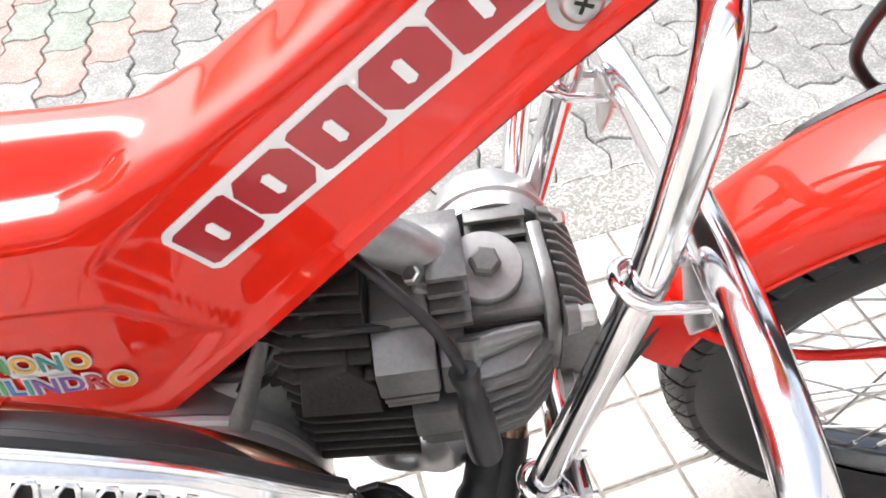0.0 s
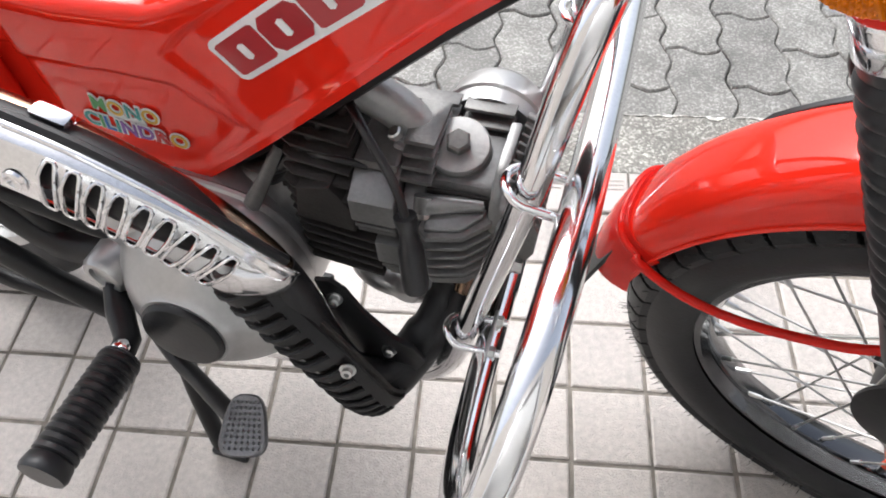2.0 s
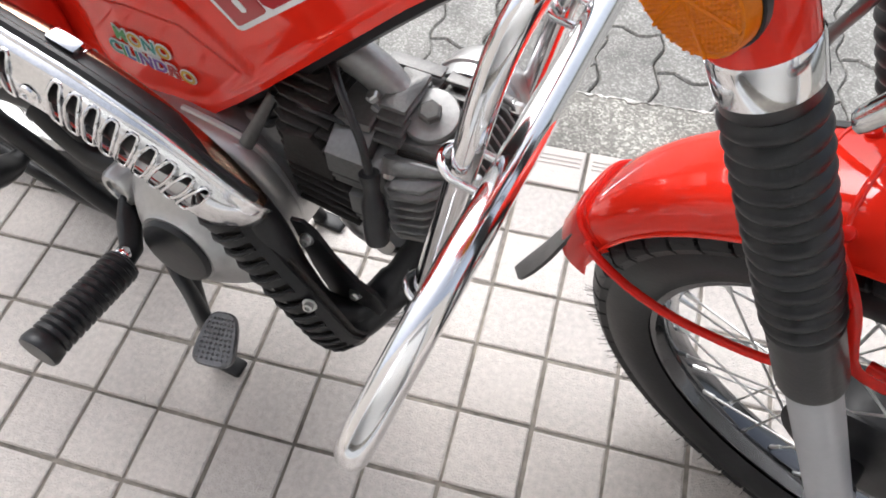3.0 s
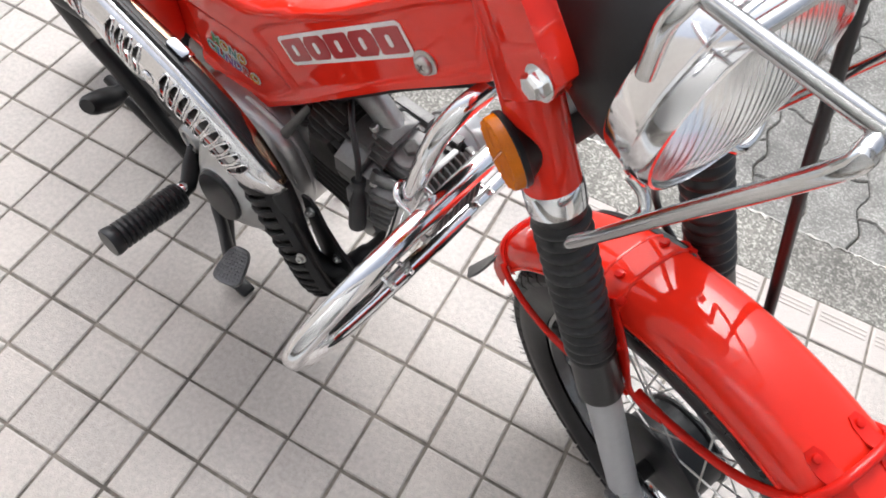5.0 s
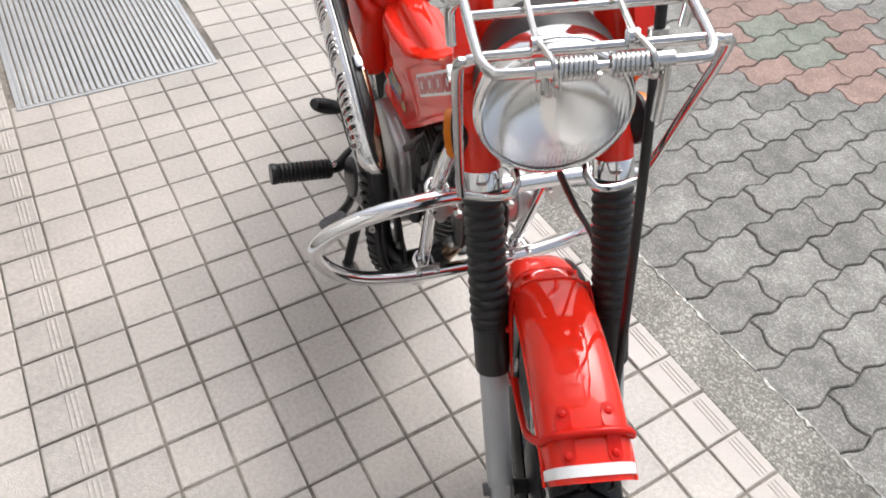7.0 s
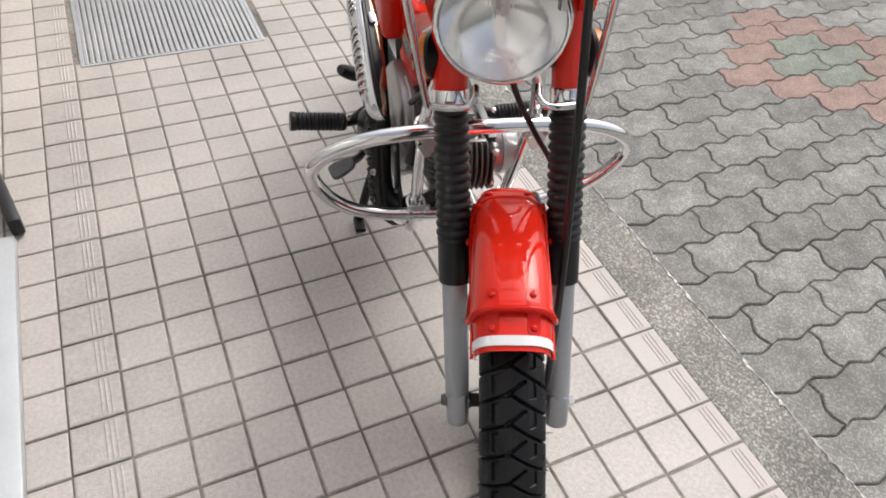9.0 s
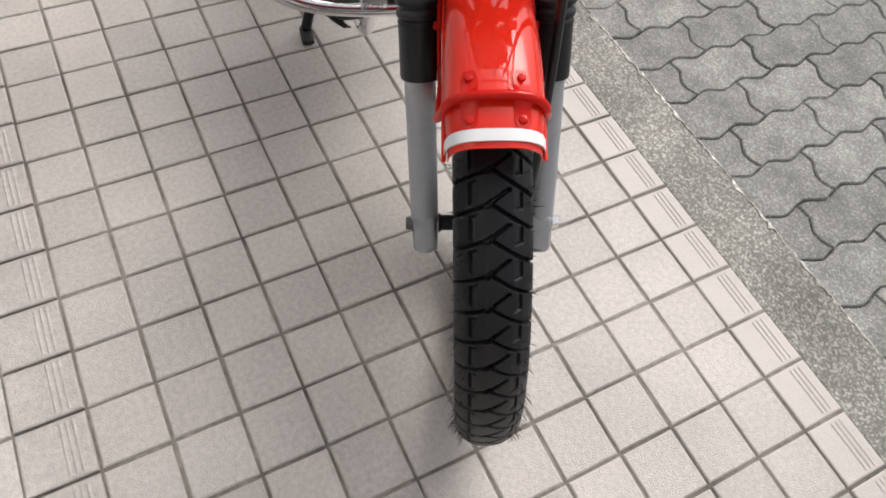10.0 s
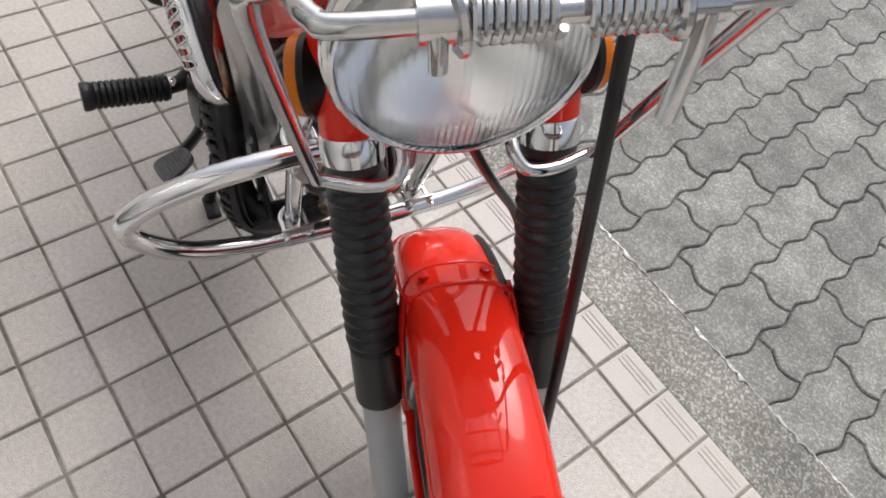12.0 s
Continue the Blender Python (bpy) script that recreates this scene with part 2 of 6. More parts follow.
def tube(bm, pts, r, seg=12, closed=False, caps=True, flat=1.0, flat_axis=None):
    """A tube along pts; r a radius or one for each point. flat squeezes it along flat_axis."""
    pts = [Vector(p) for p in pts]
    n = len(pts)
    rad = r if isinstance(r, (list, tuple)) else [r] * n
    rings, side = [], None
    for i, p in enumerate(pts):
        a, b = (pts[(i - 1) % n], pts[(i + 1) % n]) if closed else (pts[max(i - 1, 0)], pts[min(i + 1, n - 1)])
        t = (b - a).normalized()
        if side is None:
            side = t.cross(Vector((0.13, 0.2, 1)))
            if side.length < 0.1:
                side = t.cross(Vector((1, 0, 0)))
        side = (side - t * side.dot(t)).normalized()
        up = t.cross(side)
        ring = []
        for k in range(seg):
            w = 2 * math.pi * k / seg
            off = (side * math.cos(w) + up * math.sin(w)) * rad[i]
            if flat_axis is not None:
                fa = Vector(flat_axis).normalized()
                off -= fa * off.dot(fa) * (1 - flat)
            ring.append(bm.verts.new(p + off))
        rings.append(ring)
    for i in range(n if closed else n - 1):
        a, b = rings[i], rings[(i + 1) % n]
        for k in range(seg):
            bm.faces.new((a[k], a[(k + 1) % seg], b[(k + 1) % seg], b[k]))
    if caps and not closed:
        bm.faces.new(rings[0][::-1]), bm.faces.new(rings[-1])
    return bm


def lathe(bm, profile, centre, axis, seg=32, close=True):
    """Turns (distance along the axis, radius) points about the axis through centre."""
    c, ax = Vector(centre), Vector(axis).normalized()
    u = ax.orthogonal().normalized()
    v = ax.cross(u)
    rings = []
    for s, r in profile:
        if r < 1e-5:
            rings.append([bm.verts.new(c + ax * s)])
        else:
            rings.append([bm.verts.new(c + ax * s + (u * math.cos(2 * math.pi * k / seg) + v * math.sin(2 * math.pi * k / seg)) * r) for k in range(seg)])
    for a, b in zip(rings, rings[1:]):
        for k in range(seg):
            k2 = (k + 1) % seg
            if len(a) == 1 and len(b) == 1:
                continue
            if len(a) == 1:
                bm.faces.new((a[0], b[k2], b[k]))
            elif len(b) == 1:
                bm.faces.new((a[k], a[k2], b[0]))
            else:
                bm.faces.new((a[k], a[k2], b[k2], b[k]))
    if close:
        for ring, flip in ((rings[0], True), (rings[-1], False)):
            if len(ring) > 2:
                bm.faces.new(ring[::-1] if flip else ring)
    return bm


def block(bm, centre, size, bevel=0.002, turn=None, seg=2, taper=1.0):
    """A box with rounded edges; turn: a rotation matrix about its centre."""
    made = bmesh.ops.create_cube(bm, size=1)["verts"]
    for v in made:
        k = taper if v.co.z > 0 else 1.0
        v.co = Vector((v.co.x * size[0] * k, v.co.y * size[1] * k, v.co.z * size[2]))
    if bevel:
        edges = {e for v in made for e in v.link_edges}
        res = bmesh.ops.bevel(bm, geom=list(edges), offset=bevel, segments=seg, affect="EDGES", profile=0.5)
        made = list({v for f in res["faces"] for v in f.verts} | {v for v in made if v.is_valid})
    m = Matrix.Translation(centre) @ (turn.to_4x4() if turn is not None else Matrix())
    for v in made:
        v.co = m @ v.co
    return bm


def plate(bm, outline, normal_axis, lo, hi, bevel=0.0):
    """A flat plate: a closed outline of 2D points, thick from lo to hi along the axis 'x', 'y' or 'z'."""
    def at(p, w):
        return {"x": (w, p[0], p[1]), "y": (p[0], w, p[1]), "z": (p[0], p[1], w)}[normal_axis]
    a = [bm.verts.new(at(p, lo)) for p in outline]
    b = [bm.verts.new(at(p, hi)) for p in outline]
    n = len(outline)
    faces = [bm.faces.new(a[::-1]), bm.faces.new(b)]
    sides = [bm.faces.new((a[i], a[(i + 1) % n], b[(i + 1) % n], b[i])) for i in range(n)]
    if bevel:
        bmesh.ops.bevel(bm, geom=[e for f in faces for e in f.edges], offset=bevel, segments=2, affect="EDGES", profile=0.5)
    return bm


def loft(bm, sections, cap=True):
    """Joins rings of equal length (lists of points) one after another."""
    rings = [[bm.verts.new(p) for p in s] for s in sections]
    n = len(rings[0])
    for a, b in zip(rings, rings[1:]):
        for k in range(n):
            bm.faces.new((a[k], a[(k + 1) % n], b[(k + 1) % n], b[k]))
    if cap:
        bm.faces.new(rings[0][::-1]), bm.faces.new(rings[-1])
    return bm


def hex_bolt(parent, name, centre, axis, r, h, mat, frame_of=None, washer=0.0, label=""):
    bm = bmesh.new()
    if washer:
        lathe(bm, [(0, washer), (0.0015, washer)], centre, axis, 24)
    lathe(bm, [(0.0 if not washer else 0.0012, r), (h * 0.8, r), (h, r * 0.8)], centre, axis, 6)
    return part(name, bm, mat, parent, label, frame_of, angle=25)


def socket_bolt(parent, centre, axis, r, mat, frame_of=None):
    bm = bmesh.new()
    lathe(bm, [(0, r * 1.5), (0.001, r * 1.5), (0.001, r), (0.006, r), (0.0065, r * 0.85), (0.0065, r * 0.5), (0.003, r * 0.5), (0.003, 0)], centre, axis, 16)
    return part("bolt", bm, mat, parent, "", frame_of)

# ---- ground, kerb and building ----
PITCH, GAP = 0.1, 0.0053


def tile_mesh(name, w, d, h=0.012, bevel=0.0025, mat=None, grooves=0):
    """One tile, its top at z 0 with softened edges; grooves: ribs near its +y edge."""
    bm = bmesh.new()
    x, y = w / 2, d / 2
    lo = [bm.verts.new((sx * x, sy * y, -h)) for sx, sy in ((-1, -1), (1, -1), (1, 1), (-1, 1))]
    mid = [bm.verts.new((sx * x, sy * y, -bevel * 0.6)) for sx, sy in ((-1, -1), (1, -1), (1, 1), (-1, 1))]
    top = [bm.verts.new((sx * (x - bevel), sy * (y - bevel), 0)) for sx, sy in ((-1, -1), (1, -1), (1, 1), (-1, 1))]
    for a, b in ((lo, mid), (mid, top)):
        for k in range(4):
            bm.faces.new((a[k], a[(k + 1) % 4], b[(k + 1) % 4], b[k]))
    bm.faces.new(top)
    for g in range(grooves):
        gy = y - 0.018 - 0.009 * g
        a = [(-x * 0.86, gy - 0.0028, 0.0), (x * 0.86, gy - 0.0028, 0.0), (x * 0.86, gy, 0.0016), (-x * 0.86, gy, 0.0016)]
        b = [(-x * 0.86, gy, 0.0016), (x * 0.86, gy, 0.0016), (x * 0.86, gy + 0.0028, 0.0), (-x * 0.86, gy + 0.0028, 0.0)]
        for q in (a, b):
            bm.faces.new([bm.verts.new(p) for p in q])
    finish(bm, False)
    me = bpy.data.meshes.new(name)
    bm.to_mesh(me)
    bm.free()
    me.materials.append(mat)
    return me


def slab(name, lo, hi, mat, label, bevel=0.0, category=""):
    bm = bmesh.new()
    c = [(a + b) / 2 for a, b in zip(lo, hi)]
    block(bm, c, [b - a for a, b in zip(lo, hi)], bevel)
    return tagged(part(name, bm, mat, None, "", Matrix(), smooth=False), label, category, kind="structure")


# one sheet of ground out to the horizon, below the paving
bm = bmesh.new()
bm.faces.new([bm.verts.new(p) for p in ((-400, -400, -0.13), (400, -400, -0.13), (400, 400, -0.13), (-400, 400, -0.13))])
tagged(part("ground", bm, SAND, None, "", Matrix(), smooth=False), "dark sandy ground under the paving", "ground", kind="structure")
FLOOR = slab("floor", (-6, -2.45, -0.085), (4, 0.088, -0.0028), GROUT, "terrace floor of beige square tiles with grey grout", category="floor")
slab("kerb", (-6, 0.0885, -0.12), (4, 0.228, -0.004), CONCRETE, "grey exposed aggregate concrete kerb strip beside the tiles", 0.004, "kerb")
# worn arris of the kerb: a chipped, uneven ridge of pale stone
chip = random.Random(23)
secs = []
for k in range(700):
    inner, outer, h = 0.2238 - chip.random() ** 3 * 0.012, 0.2312 - chip.random() ** 2 * 0.004, -0.0015 - chip.random() ** 2 * 0.004
    x = -3.6 + 0.01 * k + chip.uniform(-0.003, 0.003)
    secs.append([Vector((x, outer, -0.02)), Vector((x, outer, h - 0.002)), Vector((x, outer - 0.0025, h)), Vector((x, inner + 0.002, h + 0.0006)), Vector((x, inner, -0.006)), Vector((x, inner, -0.02))])
tagged(part("kerb_edge", loft(bmesh.new(), secs), CONCRETE_PALE, None, "", Matrix(), smooth=False), "worn pale arris along the kerb", "kerb", kind="structure")
ROAD = slab("pavement", (-8, 0.2285, -0.122), (8, 9, -0.076), SAND, "yard of interlocking wavy grey concrete pavers", category="pavement")


# ---- the motorcycle ----
BIKE = thing("motorcycle", "small red vintage motorcycle with chrome crash bar parked on tiles", "motorcycle", MB)
RAKE = radians(25.5)
FS, FC = math.sin(RAKE), math.cos(RAKE)


def fork_point(s, b, ahead=0.0):
    """A point at distance s up the fork leg from the axle, b to the left, ahead in front of the leg."""
    return Vector((-FS * s + FC * ahead, b, FC * s + FS * ahead))


FORK_DIR = Vector((-FS, 0, FC))


def ease(t):
    t = min(1.0, max(0.0, t))
    return t * t * (3 - 2 * t)


def build_wheel():
    """Front wheel: tyre with blocks and hairs, rim, hub, spokes and valve."""
    rnd = random.Random(5)
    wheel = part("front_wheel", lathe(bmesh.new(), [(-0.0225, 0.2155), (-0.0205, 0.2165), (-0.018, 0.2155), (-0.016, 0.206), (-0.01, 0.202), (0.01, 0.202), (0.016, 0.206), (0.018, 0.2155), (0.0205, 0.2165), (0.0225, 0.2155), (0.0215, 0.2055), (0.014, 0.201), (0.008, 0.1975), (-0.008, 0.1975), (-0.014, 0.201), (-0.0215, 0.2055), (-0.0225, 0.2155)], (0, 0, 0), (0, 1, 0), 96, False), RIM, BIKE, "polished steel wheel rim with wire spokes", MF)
    # tyre carcass with its lateral grooves cut between the tread blocks
    prof = [(-0.024, 0.212), (-0.032, 0.222), (-0.0365, 0.24), (-0.0365, 0.254), (-0.0315, 0.2635), (-0.026, 0.2705), (-0.018, 0.276), (-0.009, 0.2785), (0, 0.279), (0.009, 0.2785), (0.018, 0.276), (0.026, 0.2705), (0.0315, 0.2635), (0.0365, 0.254), (0.0365, 0.24), (0.032, 0.222), (0.024, 0.212)]
    tyre = part("tyre", lathe(bmesh.new(), prof, (0, 0, 0), (0, 1, 0), 120, False), TYRE, wheel, "black tyre with zigzag tread blocks and rubber hairs", MF)
    def surf(b, ang, lift):
        ab = min(abs(b), 0.0363)
        rr = 0.279
        for (b0, r0), (b1, r1) in zip(prof[8:], prof[9:]):
            if b0 <= ab <= b1:
                rr = r0 + (r1 - r0) * (ab - b0) / (b1 - b0)
                break
        nb, nr = (b / 0.0375) ** 3 * 0.8, 1.0
        ln = math.hypot(nb, nr)
        rr, bb = rr + lift * nr / ln, b + lift * nb / ln
        return Vector((math.cos(ang) * rr, bb, math.sin(ang) * rr))
    # tread: one rubber band with lateral arrow grooves and fine sipes, repeated round the tyre
    count, per, across, pitch = 54, 24, 54, 0.0333
    grooves = [((1.05, -0.78), (-0.12, 0.0), 0.0013, 0.0055), ((-0.12, 0.0), (0.4, 0.4), 0.0016, 0.005), ((-1.05, -0.36), (-0.12, 0.0), 0.0013, 0.005), ((-0.2, -0.08), (-0.02, 0.08), 0.0026, 0.006), ((-0.62, 0.0), (-0.62, 0.62), 0.0007, 0.0025), ((-0.62, 0.6), (-0.5, 0.66), 0.0007, 0.0025), ((0.7, -0.1), (0.7, 0.36), 0.0007, 0.0025), ((0.7, -0.1), (0.58, -0.16), 0.0007, 0.0025)]

    def cut_depth(u, v):
        deep = 0.0
        for (u0, v0), (u1, v1), w, d in grooves:
            du, dv = (u1 - u0) * 0.034, (v1 - v0) * pitch
            for turn in (-1, 0, 1):
                pu, pv = (u - u0) * 0.034, (v + turn - v0) * pitch
                t = min(1.0, max(0.0, (pu * du + pv * dv) / (du * du + dv * dv)))
                far = math.hypot(pu - t * du, pv - t * dv)
                deep = max(deep, d * (1 - ease((far - w * 0.7) / 0.0009)))
        return deep
    us = [-1.07 + 2.14 * k / across for k in range(across + 1)]
    depth = [[cut_depth(u, i / per) for u in us] for i in range(per)]
    verts, faces = [], []
    for i in range(count * per):
        a = 2 * math.pi * i / (count * per)
        for u, d in zip(us, depth[i % per]):
            verts.append(surf(u * 0.034, a, 0.0076 - d - (0.0098 if abs(u) > 1.06 else 0.0012 if abs(u) > 1.02 else 0.0)))
    wide, loop = across + 1, count * per
    for i in range(loop):
        for k in range(across):
            p, q = i * wide + k, ((i + 1) % loop) * wide + k
            faces.append((p, q, q + 1, p + 1))
    me = bpy.data.meshes.new("tread")
    me.from_pydata(verts, [], faces)
    bm = bmesh.new()
    bm.from_mesh(me)
    bpy.data.meshes.remove(me)
    part("tread", bm, TYRE, tyre, "", MF, angle=35)
    # moulding hairs
    bm = bmesh.new()
    for i in range(560):
        ang, b = rnd.uniform(0, 2 * math.pi), rnd.choice((-1, 1)) * rnd.uniform(0.026, 0.0365)
        p = surf(b, ang, 0.006)
        out = (surf(b, ang, 0.012) - p).normalized()
        L = rnd.uniform(0.005, 0.013)
        q = p + out * L + Vector((rnd.uniform(-1, 1), rnd.uniform(-1, 1), rnd.uniform(-1, 1))) * 0.0015
        tube(bm, [p, q], [0.0005, 0.0003], 3)
    tagged(part("rubber_hairs", bm, TYRE, tyre, "", MF), kind="stuff")
    # hub: drum and brake panel
    hub = part("hub", lathe(bmesh.new(), [(-0.036, 0.0), (-0.036, 0.03), (-0.034, 0.05), (-0.031, 0.062), (-0.028, 0.068), (-0.024, 0.068), (-0.022, 0.06), (0.02, 0.058), (0.022, 0.062), (0.027, 0.06), (0.03, 0.052), (0.034, 0.04), (0.034, 0.0)], (0, 0, 0), (0, 1, 0), 48), BLACK, wheel, "black drum brake hub", MF)
    for i in range(36):
        side = -1 if i % 2 else 1
        a = 2 * math.pi * i / 36
        lead = (1 if (i // 2) % 2 else -1) * radians(62)
        p = Vector((math.cos(a + lead) * 0.062, side * 0.0255, math.sin(a + lead) * 0.062))
        q = Vector((math.cos(a) * 0.199, side * 0.004, math.sin(a) * 0.199))
        bm = tube(bmesh.new(), [p + Vector((0, side * 0.004, 0)), p, q], 0.00135, 6)
        tube(bm, [q - (q - p).normalized() * 0.016, q], 0.0026, 6)
        part("spoke", bm, STEEL, wheel, "", MF)
    a = radians(-82)
    v = Vector((math.cos(a), 0, math.sin(a)))
    bm = tube(bmesh.new(), [v * 0.2, v * 0.175], 0.004, 8)
    part("valve_stem", bm, RUBBER, wheel, "", MF)
    part("valve_cap", lathe(bmesh.new(), [(0, 0.0045), (0.01, 0.0045), (0.012, 0.003)], v * 0.178, -v, 12), material("orange_cap", (0.75, 0.12, 0.05), 0.5), wheel, "small orange valve cap", MF)


def build_fork():
    for side in (-1, 1):
        b = 0.076 * side
        leg = part("fork_leg", lathe(bmesh.new(), [(-0.04, 0.012), (-0.038, 0.0165), (-0.015, 0.0172), (0.02, 0.018), (0.17, 0.0184), (0.23, 0.0184)], fork_point(0, b), FORK_DIR, 32), FORK, BIKE, "silver painted fork leg", MF)
        part("axle_spacer", lathe(bmesh.new(), [(0, 0.0105), (0.02, 0.0105), (0.022, 0.013), (0.024, 0.013)], (0, side * 0.034, 0), (0, side, 0), 16), BLACK, leg, "", MF)
        part("axle_end", lathe(bmesh.new(), [(0, 0.006), (0.017, 0.006), (0.018, 0.004), (0.018, 0)], (0, side * 0.08, 0), (0, side, 0), 12), DARK_STEEL, leg, "", MF)
        # flat axle boss and bolt
        bm = bmesh.new()
        block(bm, fork_point(-0.008, b), (0.036, 0.028, 0.05), 0.006, Matrix.Rotation(-RAKE, 3, "Y"))
        part("axle_boss", bm, FORK, leg, "", MF)
        hex_bolt(leg, "axle_nut", (0, b + side * 0.015, 0), (0, side, 0), 0.0095, 0.01, CHROME if side > 0 else DARK_STEEL, MF, 0.012)
        bm = tube(bmesh.new(), [fork_point(0.205, b - side * 0.012, 0.0), fork_point(0.205, b - side * 0.03, 0.006)], 0.009, 12)
        part("mudguard_lug", bm, FORK, leg, "", MF)
        # rubber sleeve and bellows
        prof = [(0.2, 0.02), (0.2, 0.0224), (0.204, 0.023), (0.262, 0.0227), (0.266, 0.0235)]
        n = 13
        for k in range(n):
            s = 0.268 + 0.17 * k / n
            d = 0.17 / n
            prof += [(s + d * 0.06, 0.0208), (s + d * 0.25, 0.0238), (s + d * 0.5, 0.0248), (s + d * 0.75, 0.0238), (s + d * 0.96, 0.0208)]
        prof += [(0.44, 0.0228), (0.449, 0.0226), (0.449, 0.018)]
        boot = part("fork_boot", lathe(bmesh.new(), prof, fork_point(0, b), FORK_DIR, 40), RUBBER, BIKE, "black ribbed rubber fork boot", MF, angle=60)
        # vent holes as small discs, the dark inside them put into the colour
        for ang in (-2.3, -0.7):
            c = fork_point(0.25, b) + Vector((math.cos(ang) * 0.0224, math.sin(ang) * 0.0224, 0))
            part("vent_hole", lathe(bmesh.new(), [(0, 0.0022), (0.0012, 0.0022)], c, Vector((math.cos(ang), math.sin(ang), 0)), 10), DARK, boot, "", MF)
        part("chrome_ring", lathe(bmesh.new(), [(0.447, 0.0228), (0.448, 0.0243), (0.468, 0.0243), (0.47, 0.0232), (0.47, 0.018)], fork_point(0, b), FORK_DIR, 40), CHROME, BIKE, "", MF)
        # red upper cover with its ear for the lamp
        cover = part("fork_cover", lathe(bmesh.new(), [(0.468, 0.0228), (0.59, 0.0225), (0.64, 0.0235), (0.79, 0.0235), (0.792, 0.016)], fork_point(0, b), FORK_DIR, 40), RED, BIKE, "glossy red upper fork cover with lamp ear", MF)
        ear = [(0.55, 0.0), (0.568, 0.03), (0.574, 0.058), (0.588, 0.07), (0.605, 0.066), (0.63, 0.052), (0.72, 0.022), (0.76, 0.0)]
        pts = [fork_point(s, 0, a) for s, a in ear]
        bm = plate(bmesh.new(), [(p.x, p.z) for p in pts], "y", b + side * 0.004, b + side * 0.024, 0.004)
        part("lamp_ear", bm, RED, cover, "", MF)
        c = fork_point(0.587, b + side * 0.024, 0.055)
        hex_bolt(cover, "lamp_bolt", c, (0, side, 0), 0.0095, 0.009, CHROME, MF, 0.0125)
        # round side reflector on a black base
        rc, ax = Vector((-0.226, side * 0.1076, 0.4583)), Vector((-0.19, side, -0.124)).normalized()
        base = part("reflector_base", lathe(bmesh.new(), [(-0.045, 0.009), (-0.03, 0.017), (-0.014, 0.0255), (-0.011, 0.0295), (-0.007, 0.0302), (-0.006, 0.0296), (-0.0062, 0.028)], rc, ax, 36), BLACK, BIKE, "", MF)
        lens = part("amber_lens", lathe(bmesh.new(), [(-0.0065, 0.029), (-0.001, 0.0288), (0.0014, 0.0283), (0.0022, 0.0272), (0.0024, 0.0)], rc, ax, 40), AMBER, base, "amber prismatic reflector", MF, angle=20)
        eu = ax.orthogonal().normalized()
        ev = ax.cross(eu)
        for k in range(6):
            w = math.pi * k / 3 + 0.35
            d = eu * math.cos(w) + ev * math.sin(w)
            part("ridge", tube(bmesh.new(), [rc + ax * 0.0024, rc + ax * 0.0024 + d * 0.0275], 0.0011, 6), AMBER, lens, "", MF)
        bm = bmesh.new()
        for k in range(-11, 12):
            for j in range(-11, 12):
                u, w = (k + 0.5 * (j % 2)) * 0.0025, j * 0.0022
                spoke = (math.atan2(w, u) - 0.35) % (math.pi / 3)
                if math.hypot(u, w) < 0.0268 and min(spoke, math.pi / 3 - spoke) * math.hypot(u, w) > 0.0014:
                    lathe(bm, [(0, 0.0014), (0.0012, 0.0)], rc + ax * 0.0023 + eu * u + ev * w, ax, 4, False)
        tagged(part("prism_field", bm, AMBER, lens, "", MF, angle=20), kind="stuff")
    # axle through the wheel, and lower yoke between the legs
    part("axle", tube(bmesh.new(), [(0, -0.09, 0), (0, 0.09, 0)], 0.0065, 12), STEEL, BIKE, "", MF)
    bm = bmesh.new()
    block(bm, fork_point(0.51, 0, -0.01), (0.05, 0.15, 0.03), 0.008, Matrix.Rotation(-RAKE, 3, "Y"))
    part("lower_yoke", bm, BLACK, BIKE, "", MF)


def arch(ang, r, b):
    return Vector((0.012 + math.cos(ang) * r, b, -0.004 + math.sin(ang) * r))


def fender_section(ang, half, edge_r, crown_r, n=14, inset=0.0):
    out = []
    for k in range(n + 1):
        t = -1 + 2 * k / n
        b = half * math.copysign(abs(math.sin(t * math.pi / 2)) ** 0.92, t)
        h = max(0.0, 1 - abs(t) ** 2.6)
        out.append(arch(ang, edge_r + (crown_r - edge_r) * h - inset, b * (1 - inset * 12)))
    return out


